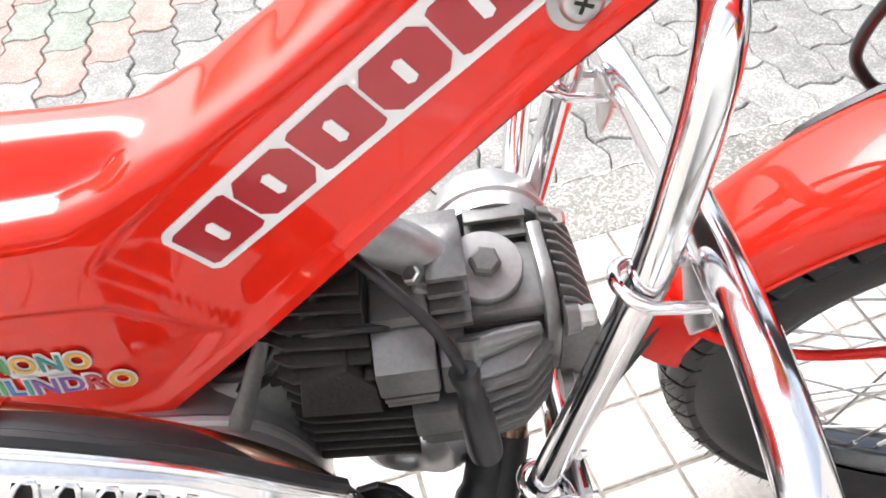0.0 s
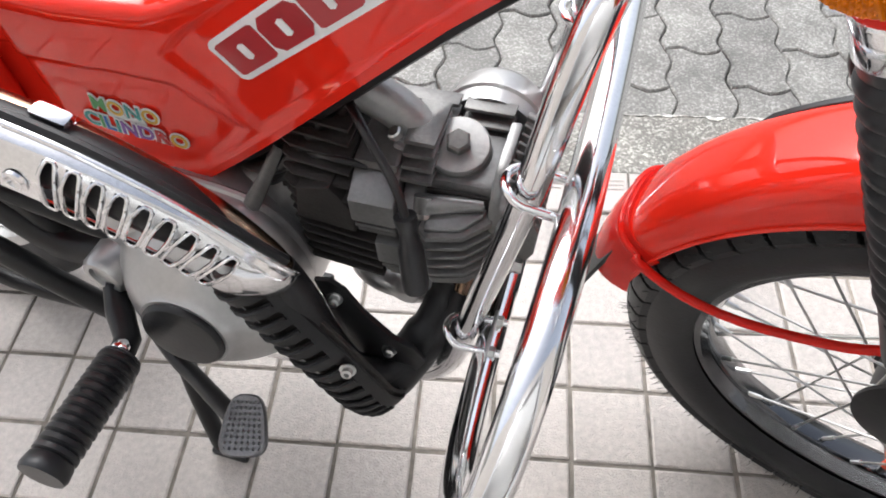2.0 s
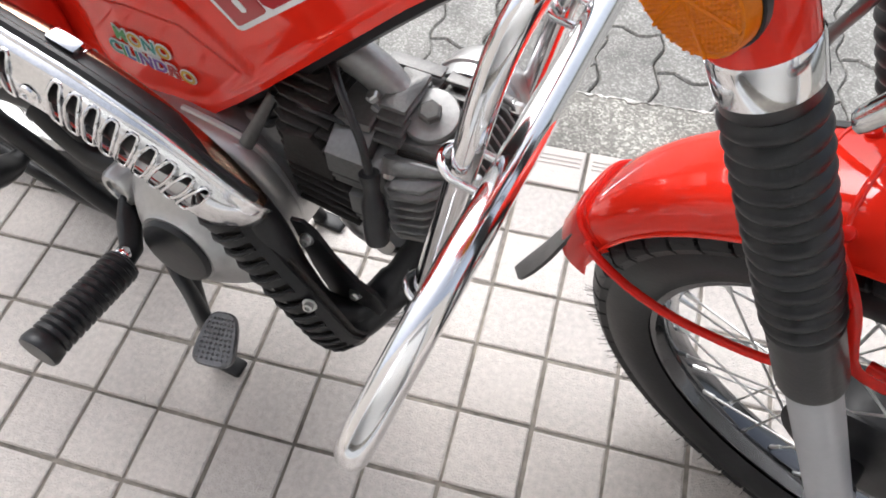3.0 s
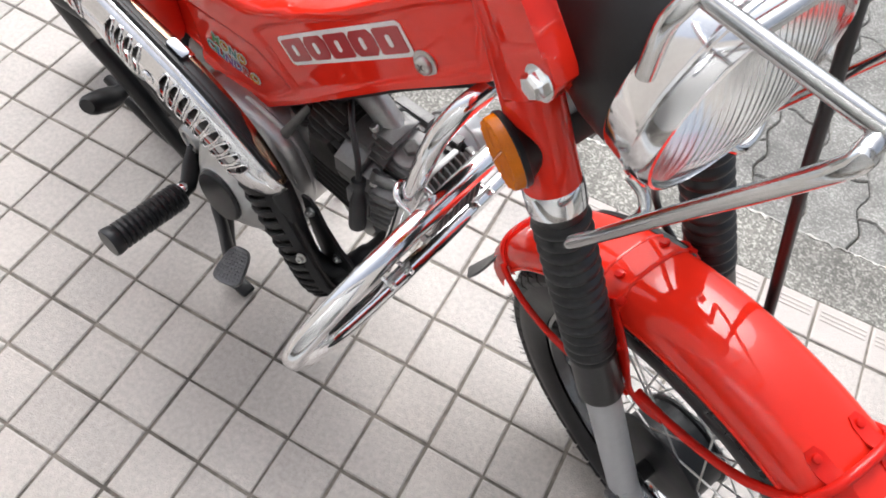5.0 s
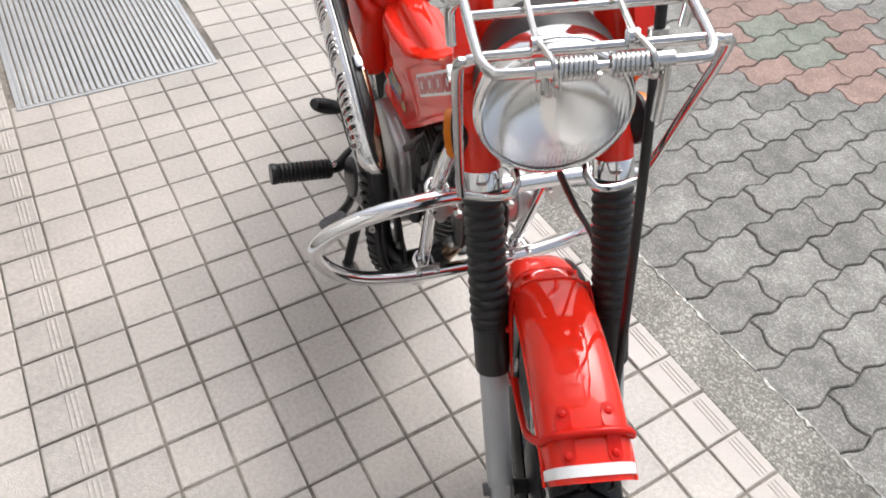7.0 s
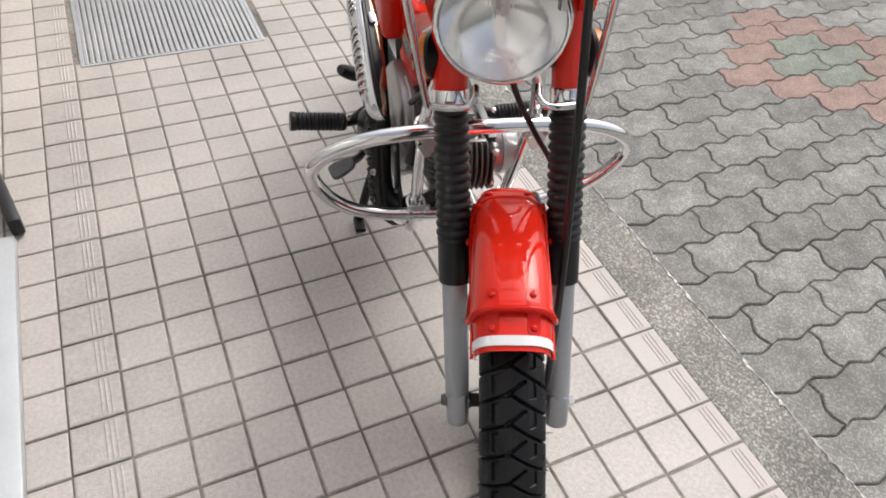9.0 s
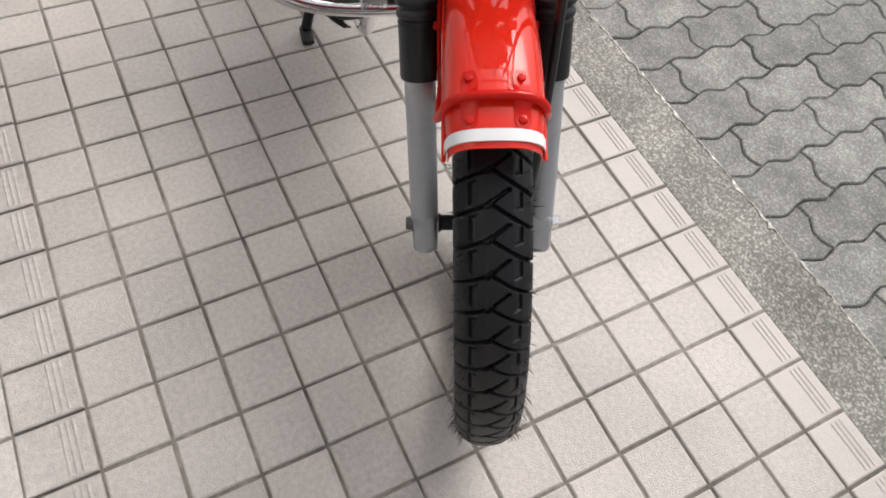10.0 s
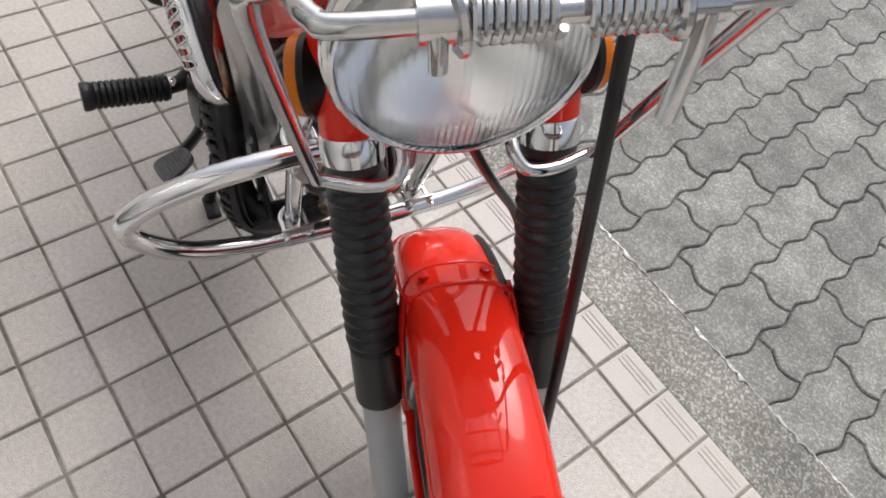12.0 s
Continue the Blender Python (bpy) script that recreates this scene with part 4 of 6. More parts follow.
def build_body():
    xs = [-1.15, -1.05, -0.95, -0.9, -0.86, -0.82] + [-0.79 + 0.0038 * k for k in range(126)]
    rows = []
    for x in xs:
        lo, hi, crest = line(BODY_LOW, x), line(BODY_SHOULDER, x), line(BODY_TOP, x)
        rear = ease((-0.572 - x) / 0.04)
        flank = [(body_width(x, lo + (hi - lo) * k / 56), lo + (hi - lo) * k / 56) for k in range(57)]
        half = [(0.0, lo - 0.0005), (flank[0][0] * 0.9, lo - 0.001)] + flank
        for (bu, bv), (ru, rv) in zip(CROWN_BEAM, CROWN_REAR):
            half.append(((bu + (ru - bu) * rear) * flank[-1][0], hi + (bv + (rv - bv) * rear) * (crest - hi)))
        rows.append([Vector((x, -w, z)) for w, z in half] + [Vector((x, w, z)) for w, z in half[-2:0:-1]])
    body = part("frame_cover", loft(bmesh.new(), rows), RED, BIKE, "glossy red pressed steel body with stickers", MB, angle=50)
    # dark frame rail below
    rail = [(x + 0.004, 0, z - 0.005) for x, z in BODY_LOW[5:]]
    part("frame_rail", tube(bmesh.new(), smooth_path(rail, 3), 0.024, 10, flat=0.45, flat_axis=(-0.6, 0, 0.8)), BLACK, BIKE, "", MB)
    # cross-headed screw near the head
    c = Vector((-0.386, -body_width(-0.386, 0.669), 0.669))
    screw = part("screw", lathe(bmesh.new(), [(-0.004, 0.0145), (0.0, 0.0145), (0.0015, 0.014), (0.0018, 0.0095), (0.005, 0.0092), (0.0068, 0.0075), (0.0074, 0.004), (0.0074, 0.0)], c, (0, -1, 0), 32), STEEL, body, "", MB)
    # cross slot as thin dark bars, the shade of the recess in their colour
    for turn in (20, 110):
        bm = bmesh.new()
        block(bm, c + Vector((0, -0.0072, 0)), (0.0085, 0.0008, 0.0017), 0, Matrix.Rotation(radians(turn), 3, "Y"))
        part("cross_slot", bm, IRON_AND_SHADE, screw, "", MB)
    # steering head
    part("steering_head", tube(bmesh.new(), [(-0.225, 0, 0.74), (-0.295, 0, 0.9)], 0.028, 20), RED, BIKE, "", MB)
    # rear side cover and tank
    bm = bmesh.new()
    block(bm, (-0.885, -0.055, 0.52), (0.2, 0.05, 0.15), 0.022, seg=4)
    part("side_cover", bm, RED, BIKE, "glossy red rounded side cover", MB, angle=60)
    secs = []
    for x, zlo, zhi, w in ((-0.775, 0.6, 0.64, 0.03), (-0.782, 0.585, 0.665, 0.05), (-0.80, 0.575, 0.69, 0.062), (-0.83, 0.57, 0.715, 0.072), (-0.87, 0.57, 0.73, 0.078), (-0.95, 0.58, 0.735, 0.075), (-1.05, 0.6, 0.72, 0.06)):
        n, zc, h = 32, (zlo + zhi) / 2, (zhi - zlo) / 2
        secs.append([Vector((x, -w * math.copysign(abs(math.cos(2 * math.pi * k / n)) ** 0.7, math.cos(2 * math.pi * k / n)), zc + h * math.copysign(abs(math.sin(2 * math.pi * k / n)) ** 0.7, math.sin(2 * math.pi * k / n)))) for k in range(n)])
    tank = part("fuel_tank", loft(bmesh.new(), secs), RED, BIKE, "glossy red fuel tank", MB, angle=60)
    part("fuel_cap", lathe(bmesh.new(), [(0, 0.03), (0.014, 0.03), (0.018, 0.026), (0.018, 0)], (-0.9, 0, 0.728), (0.05, 0, 1), 28), BLACK, tank, "black fuel cap", MB)
    return body


def sticker(name, place, u0, u1, v0, v1, lift, mat, parent, label="", cut=0.0):
    """A thin sheet on the right flank; place maps (u, v) to (x, z), cut clips its corners."""
    nu, nv = max(2, int((u1 - u0) / 0.003)), max(2, int((v1 - v0) / 0.003))
    bm = bmesh.new()

    def grid(h):
        out = []
        for i in range(nu + 1):
            u = u0 + (u1 - u0) * i / nu
            edge = cut * max(0.0, 1 - min(u - u0, u1 - u) / cut) if cut else 0.0
            col = []
            for k in range(nv + 1):
                x, z = place(u, v0 + edge + (v1 - v0 - 2 * edge) * k / nv)
                col.append(bm.verts.new((x, -body_width(x, z) - h, z)))
            out.append(col)
        return out
    a, b = grid(lift), grid(lift - 0.0009)
    for i in range(nu):
        for k in range(nv):
            bm.faces.new((a[i][k], a[i + 1][k], a[i + 1][k + 1], a[i][k + 1]))
            bm.faces.new((b[i][k], b[i][k + 1], b[i + 1][k + 1], b[i + 1][k]))
    for g in (0, nv):
        for i in range(nu):
            bm.faces.new((a[i][g], b[i][g], b[i + 1][g], a[i + 1][g]))
    for g in (0, nu):
        for k in range(nv):
            bm.faces.new((a[g][k], a[g][k + 1], b[g][k + 1], b[g][k]))
    return part(name, bm, mat, parent, label, MB, angle=60)


BODY = build_body()
# brand sticker drawn as plain blocks on white, along the sloping beam
ang = radians(35.6)
ux, uz = math.cos(ang), math.sin(ang)
ox, oz = -0.570, 0.549


def along(u, v):
    return (ox + ux * u - uz * v, oz + uz * u + ux * v)


DEC = sticker("brand_sticker", along, -0.001, 0.213, -0.001, 0.0355, 0.0012, WHITE, BODY, "white sticker with dark red blocks", 0.004)
for k in range(5):
    u0 = 0.0035 + k * 0.0416
    sticker("block_mark", along, u0, u0 + 0.0392, 0.0035, 0.031, 0.002, DECAL_RED, DEC, "", 0.0015 if k % 2 == 0 else 0.006)
    sticker("slot_mark", along, u0 + 0.0165, u0 + 0.0225, 0.0105, 0.024, 0.0028, WHITE, DEC, "", 0.0015)



def build_engine():
    secs = []
    for x, w, zc, h in ((-0.8, 0.05, 0.36, 0.06), (-0.77, 0.06, 0.35, 0.09), (-0.66, 0.06, 0.345, 0.1), (-0.61, 0.056, 0.362, 0.09), (-0.58, 0.05, 0.38, 0.078), (-0.562, 0.046, 0.392, 0.07), (-0.556, 0.04, 0.395, 0.062)):
        ring = [2 * math.pi * k / 36 for k in range(36)]
        secs.append([Vector((x, w * math.copysign(abs(math.cos(a)) ** 0.6, math.cos(a)), zc + h * math.copysign(abs(math.sin(a)) ** 0.6, math.sin(a)))) for a in ring])
    eng = part("crankcase", loft(bmesh.new(), secs), ALLOY, BIKE, "grey alloy engine crankcase", ME, angle=50)
    # clutch cover: a broad dome that narrows to a round black cap
    lo = [(0.0, 0.096), (0.014, 0.095), (0.026, 0.092), (0.036, 0.087), (0.046, 0.079), (0.056, 0.069), (0.064, 0.059), (0.07, 0.05), (0.0745, 0.0435), (0.077, 0.0425), (0.077, 0.0)]
    tilt = Vector((0.02, -1, 0.12)).normalized()
    hub = Vector((-0.65, -0.06, 0.318))
    cover = part("clutch_cover", lathe(bmesh.new(), lo, hub, tilt, 72), ALLOY_BRIGHT, eng, "bright alloy clutch cover", MB, angle=50)
    part("clutch_cap", lathe(bmesh.new(), [(0.074, 0.0395), (0.08, 0.0395), (0.083, 0.037), (0.0842, 0.03), (0.0845, 0.0)], hub, tilt, 56), RUBBER, cover, "", MB)
    # stubby bearing boss behind the cover
    part("shaft_boss", lathe(bmesh.new(), [(0, 0.026), (0.045, 0.023), (0.05, 0.02), (0.05, 0.014), (0.046, 0.013), (0.046, 0)], (-0.742, -0.06, 0.335), (-0.1, -1, 0.05), 28), ALLOY_BRIGHT, cover, "", MB)
    for k in range(7):
        a = 2 * math.pi * k / 7 + 0.5
        c = Vector((-0.655 + 0.1 * math.cos(a), -0.055, 0.335 + 0.1 * math.sin(a)))
        if c.z > 0.4 and c.x > -0.7:
            continue
        part("cover_boss", lathe(bmesh.new(), [(0, 0.011), (0.026, 0.0095), (0.028, 0.006), (0.028, 0)], c, (0, -1, 0), 16), ALLOY_BRIGHT, cover, "", ME)
        part("cover_screw", lathe(bmesh.new(), [(0, 0.0055), (0.003, 0.0055), (0.003, 0.003), (0.0015, 0.003), (0.0015, 0)], c + Vector((0, -0.028, 0)), (0, -1, 0), 12), STEEL, cover, "", ME)
    # flat silver side casing with a rounded edge, a bead and a bolt boss
    edge = smooth_path([(x, 0, z) for x, z in ((-0.72, 0.458), (-0.66, 0.455), (-0.612, 0.447), (-0.585, 0.436), (-0.566, 0.415), (-0.554, 0.385), (-0.551, 0.35), (-0.56, 0.315), (-0.6, 0.285), (-0.68, 0.272), (-0.74, 0.29), (-0.76, 0.36), (-0.75, 0.43), (-0.72, 0.458))], 4)[:-1]
    rings = []
    for k, b in ((1.0, -0.01), (1.0, -0.066), (0.99, -0.073), (0.965, -0.079), (0.92, -0.084), (0.84, -0.089), (0.7, -0.093), (0.4, -0.096), (0.1, -0.097)):
        rings.append([Vector((-0.65 + (p.x + 0.65) * k, b, 0.365 + (p.z - 0.365) * k)) for p in edge])
    dome = part("side_casing", loft(bmesh.new(), rings), ALLOY_BRIGHT, eng, "smooth silver alloy side casing", ME, angle=60)
    rib = smooth_path([(-0.66, -0.058, 0.454), (-0.615, -0.058, 0.447), (-0.588, -0.058, 0.438), (-0.568, -0.058, 0.418), (-0.556, -0.058, 0.386), (-0.554, -0.058, 0.35), (-0.563, -0.058, 0.312)], 5)
    part("casing_rib", tube(bmesh.new(), rib, 0.0042, 8), ALLOY_BRIGHT, dome, "", ME)
    boss = part("casing_boss", lathe(bmesh.new(), [(-0.03, 0.0135), (0.004, 0.0125), (0.006, 0.011), (0.006, 0.0075), (-0.006, 0.007), (-0.006, 0)], (-0.599, -0.066, 0.43), (0.2, -1, 0.25), 20), ALLOY_BRIGHT, dome, "", ME)
    hex_bolt(boss, "casing_bolt", (-0.6, -0.061, 0.4285), (0.2, -1, 0.25), 0.0055, 0.004, IRON_AND_SHADE, ME)
    part("casing_web", tube(bmesh.new(), [(-0.592, -0.062, 0.436), (-0.578, -0.05, 0.462), (-0.565, -0.035, 0.488)], [0.008, 0.006, 0.005], 10, flat=0.6, flat_axis=(0, 1, 0)), CAST, eng, "", ME)
    # black hoses under the body
    for pts in ([(-0.61, -0.025, 0.45), (-0.575, -0.036, 0.464), (-0.54, -0.03, 0.494), (-0.515, -0.02, 0.535)], [(-0.59, -0.015, 0.452), (-0.56, -0.024, 0.462), (-0.53, -0.022, 0.49), (-0.505, -0.015, 0.53)]):
        part("hose", tube(bmesh.new(), smooth_path(pts, 5), 0.0068, 10), CABLE, eng, "", ME)
    # finned barrel: long fins below, shorter ones above, with a flat boss between
    barrel = part("cylinder_barrel", lathe(bmesh.new(), [(0, 0.04), (0.09, 0.04)], (-0.57, 0, 0.44), (1, 0, 0), 24), IRON_AND_SHADE, eng, "black finned cylinder barrel", ME)
    for k in range(14):
        z = 0.37 + k * 0.0116
        end = -0.482 if k < 5 else -0.5
        wide = 0.054 if k < 9 else 0.054 - 0.004 * (k - 8)
        bm = bmesh.new()
        plate(bm, [(-0.56, -wide + 0.006), (-0.55, -wide), (end, -wide - 0.003), (end, wide), (-0.55, wide), (-0.56, wide - 0.006)], "z", z, z + 0.003, 0.0007)
        for v in bm.verts:
            v.co.z -= 0.06 * (v.co.x + 0.52)
        part("fin", bm, IRON_AND_SHADE, barrel, "", ME)
    bm = bmesh.new()
    plate(bm, [(-0.552, 0.433), (-0.5, 0.427), (-0.5, 0.456), (-0.515, 0.478), (-0.545, 0.47)], "y", -0.0585, -0.03, 0.003)
    part("stud_boss", bm, IRON_AND_SHADE, barrel, "", ME)
    # head: a stack of fins under a thick top plate; near-black core paints the gap shade
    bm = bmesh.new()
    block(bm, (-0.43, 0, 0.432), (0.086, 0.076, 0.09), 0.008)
    head = part("cylinder_head", bm, IRON_AND_SHADE, eng, "grey cast finned cylinder head", ME)
    outline = [(-0.441, -0.03), (-0.441, -0.064), (-0.434, -0.07), (-0.406, -0.064), (-0.388, -0.048), (-0.382, -0.03), (-0.382, 0.04), (-0.39, 0.056), (-0.441, 0.058)]
    for k in range(7):
        z, shrink = 0.383 + k * 0.0116, (0.88, 0.95, 1, 1, 1, 1, 1)[k]
        bm = bmesh.new()
        thick = 0.0062 if k == 6 else 0.0034
        plate(bm, [(-0.42 + (x + 0.42) * (1 if x < -0.42 else shrink), y * shrink) for x, y in outline], "z", z, z + thick, 0.0009)
        for v in bm.verts:
            v.co.z += 0.22 * (v.co.y + 0.064) * (v.co.y < 0) + 0.22 * 0.064 * (v.co.y >= 0)
        part("fin", bm, CAST, head, "", ME)
    # flange blocks towards the barrel, with thin fins under each
    def slab_at(name, x0, x1, z0, z1, near, lean, mat, bevel=0.0022):
        bm = bmesh.new()
        plate(bm, [(near, z0), (near, z1), (near + 0.03, z1 + lean), (0.02, z1 + lean), (0.02, z0)], "x", x0, x1, bevel)
        part(name, bm, mat, head, "", ME)
    slab_at("head_flange", -0.499, -0.4605, 0.45, 0.474, -0.0625, 0.02, CAST_LIGHT)
    slab_at("flange_fin", -0.497, -0.462, 0.4415, 0.4455, -0.061, 0.001, CAST, 0.0008)
    slab_at("flange_fin", -0.496, -0.463, 0.434, 0.438, -0.059, 0.001, CAST, 0.0008)
    slab_at("head_flange", -0.4815, -0.4425, 0.402, 0.428, -0.064, 0.004, CAST_LIGHT)
    slab_at("flange_fin", -0.479, -0.443, 0.3935, 0.3975, -0.062, 0.001, CAST, 0.0008)
    slab_at("flange_fin", -0.477, -0.444, 0.386, 0.39, -0.06, 0.001, CAST, 0.0008)
    slab_at("flange_fin", -0.475, -0.445, 0.3785, 0.3825, -0.057, 0.001, CAST, 0.0008)
    slab_at("head_flange", -0.4595, -0.442, 0.44, 0.468, -0.058, 0.012, CAST_LIGHT)
    slab_at("head_flange", -0.497, -0.462, 0.492, 0.5, -0.042, 0.004, CAST_LIGHT)
    for k in range(4):
        slab_at("flange_fin", -0.461, -0.436, 0.4845 + 0.0085 * k, 0.4882 + 0.0085 * k, -0.042 + 0.005 * k, 0.001, CAST, 0.0007)
    # pad on the top plate, tapered oil boss and its bolt
    bm = bmesh.new()
    plate(bm, [(-0.436, -0.066), (-0.408, -0.061), (-0.394, -0.046), (-0.396, -0.02), (-0.436, -0.02)], "z", 0.4585, 0.464, 0.0015)
    for v in bm.verts:
        v.co.z += 0.25 * (v.co.y + 0.064)
    part("top_pad", bm, CAST_LIGHT, head, "", ME)
    part("oil_boss", tube(bmesh.new(), [(-0.44, -0.05, 0.471), (-0.425, -0.048, 0.4735), (-0.41, -0.045, 0.4745), (-0.395, -0.042, 0.474)], [0.0088, 0.0078, 0.006, 0.004], 14), CAST_LIGHT, head, "", ME)
    part("oil_boss_collar", tube(bmesh.new(), [(-0.44, -0.046, 0.478), (-0.4395, -0.0535, 0.467)], [0.0085, 0.0085], 16), CAST_LIGHT, head, "", ME)
    hex_bolt(head, "boss_bolt", (-0.4395, -0.0535, 0.467), (0.05, -0.6, -0.8), 0.006, 0.006, STEEL, ME)
    # rocker box with the tappet tower and its big hex cap
    bm = bmesh.new()
    block(bm, (-0.421, -0.004, 0.474), (0.066, 0.06, 0.022), 0.006)
    part("rocker_box", bm, CAST_LIGHT, head, "", ME)
    up = Vector((0.06, -0.3, 0.95)).normalized()
    top = Vector((-0.424, -0.006, 0.495))
    part("tappet_tower", lathe(bmesh.new(), [(-0.055, 0.033), (-0.03, 0.029), (-0.012, 0.0262), (-0.003, 0.0252), (0, 0.0235)], top, up, 36), CAST_LIGHT, head, "", ME)
    cap = part("tappet_cap", lathe(bmesh.new(), [(-0.002, 0.0225), (0.0, 0.0248), (0.0035, 0.0248), (0.005, 0.0236), (0.0058, 0.0)], top, up, 44), ALLOY, head, "", ME)
    hex_bolt(cap, "cap_hex", top + up * 0.005, up, 0.0102, 0.008, CAST, ME)
    # fins behind the tappet tower
    for k in range(4):
        near = 0.012 + 0.008 * k
        for x0, x1, z in ((-0.49, -0.436, 0.466 + 0.0098 * k), (-0.432, -0.39, 0.466 + 0.0092 * k)):
            bm = bmesh.new()
            plate(bm, [(x0, near), (x1, near), (x1, 0.05), (x0, 0.05)], "z", z, z + 0.0036, 0.0007)
            part("fin", bm, CAST, head, "", ME)
    # front cover: a light frame, curved fins and studs
    bm = bmesh.new()
    plate(bm, [(-0.04, 0.425), (-0.046, 0.45), (-0.045, 0.474), (-0.036, 0.488), (-0.015, 0.496), (0.03, 0.496), (0.05, 0.47), (0.05, 0.4), (0.03, 0.388), (-0.01, 0.4)], "x", -0.391, -0.3815, 0.002)
    part("head_end_cover", bm, CAST_LIGHT, head, "", ME)
    for k in range(9):
        b = -0.04 + 0.0098 * k
        bm = bmesh.new()
        plate(bm, [(-0.3805, 0.395), (-0.366, 0.4), (-0.354, 0.425), (-0.352, 0.45), (-0.36, 0.476), (-0.372, 0.492), (-0.3805, 0.496)], "y", b, b + 0.0028, 0.0006)
        part("fin", bm, CAST, head, "", ME)
    for b in (-0.044, 0.044):
        for z in (0.41, 0.482):
            part("stud_boss", lathe(bmesh.new(), [(0, 0.011), (0.008, 0.0095), (0.009, 0.0)], (-0.3805, b, z), (1, 0, 0), 16), CAST_LIGHT, head, "", ME)
            hex_bolt(head, "head_nut", (-0.3725, b, z), (1, 0, 0), 0.0068, 0.011, STEEL, ME, 0.0085)
    # round cam cover on the far side
    part("cam_cover", lathe(bmesh.new(), [(-0.012, 0.042), (0.0, 0.044), (0.002, 0.0465), (0.006, 0.0465), (0.008, 0.044), (0.024, 0.043), (0.03, 0.04), (0.033, 0.034), (0.034, 0)], (-0.413, 0.06, 0.458), (0, 1, 0), 48), ALLOY_BRIGHT, head, "round alloy cam cover", ME, angle=40)
    # silver lower mount, seen behind the exhaust bend
    arc = [Vector((-0.487 + 0.033 * math.cos(w), -0.02, 0.34 + 0.034 * math.sin(w))) for w in [math.pi * (0.92 + 1.0 * k / 12) for k in range(13)]]
    part("lower_mount", tube(bmesh.new(), arc, [0.011] * 8 + [0.013, 0.015, 0.016, 0.016, 0.014], 12, flat=1.6, flat_axis=(0, 1, 0)), ALLOY_BRIGHT, eng, "", ME)
    # intake stub
    part("intake_pipe", tube(bmesh.new(), smooth_path([(-0.45, 0.0, 0.486), (-0.462, 0.0, 0.506), (-0.486, 0.0, 0.526), (-0.54, 0, 0.545)], 5), [0.019] * 5 + [0.0165] * 5 + [0.0165] * 6, 20), ALLOY, head, "grey alloy intake pipe", ME)
    for d, w in ((0.0, 0.05), (0.0075, 0.042)):
        bm = bmesh.new()
        block(bm, (-0.455 - d * 0.6, -0.002, 0.495 + d * 0.8), (0.036, w, 0.006), 0.0022, Matrix.Rotation(radians(38), 3, "Y"))
        part("intake_flange", bm, ALLOY, head, "", ME)
    hex_bolt(head, "flange_bolt", (-0.468, -0.021, 0.511), (-0.3, -0.2, 0.8), 0.006, 0.006, STEEL, ME)
    # spark plug, its boot and lead
    part("plug_boot", tube(bmesh.new(), smooth_path([(-0.4465, -0.0735, 0.484), (-0.444, -0.077, 0.468), (-0.441, -0.083, 0.444), (-0.438, -0.089, 0.414)], 4), [0.0088, 0.0092, 0.0088, 0.0075, 0.0072, 0.0078, 0.0098, 0.0104, 0.0106, 0.0108, 0.011, 0.0112, 0.0104], 18), RUBBER, eng, "black rubber spark plug boot", ME)
    part("plug_lead", tube(bmesh.new(), smooth_path([(-0.4465, -0.0735, 0.483), (-0.456, -0.064, 0.506), (-0.478, -0.048, 0.53), (-0.505, -0.022, 0.542), (-0.53, -0.005, 0.54)], 6), 0.0038, 12), CABLE, eng, "", ME)
    for pts, r in (([(-0.487, -0.04, 0.492), (-0.51, -0.044, 0.498), (-0.54, -0.035, 0.488), (-0.575, -0.02, 0.475)], 0.003), ([(-0.535, -0.012, 0.5), (-0.548, -0.03, 0.482), (-0.575, -0.036, 0.452), (-0.612, -0.03, 0.432), (-0.65, -0.015, 0.422)], 0.0058), ([(-0.53, 0.005, 0.5), (-0.56, -0.014, 0.47), (-0.6, -0.014, 0.438), (-0.65, 0, 0.42)], 0.0065)):
        part("wiring", tube(bmesh.new(), smooth_path(pts, 5), r, 8), CABLE, eng, "", ME)
    return eng


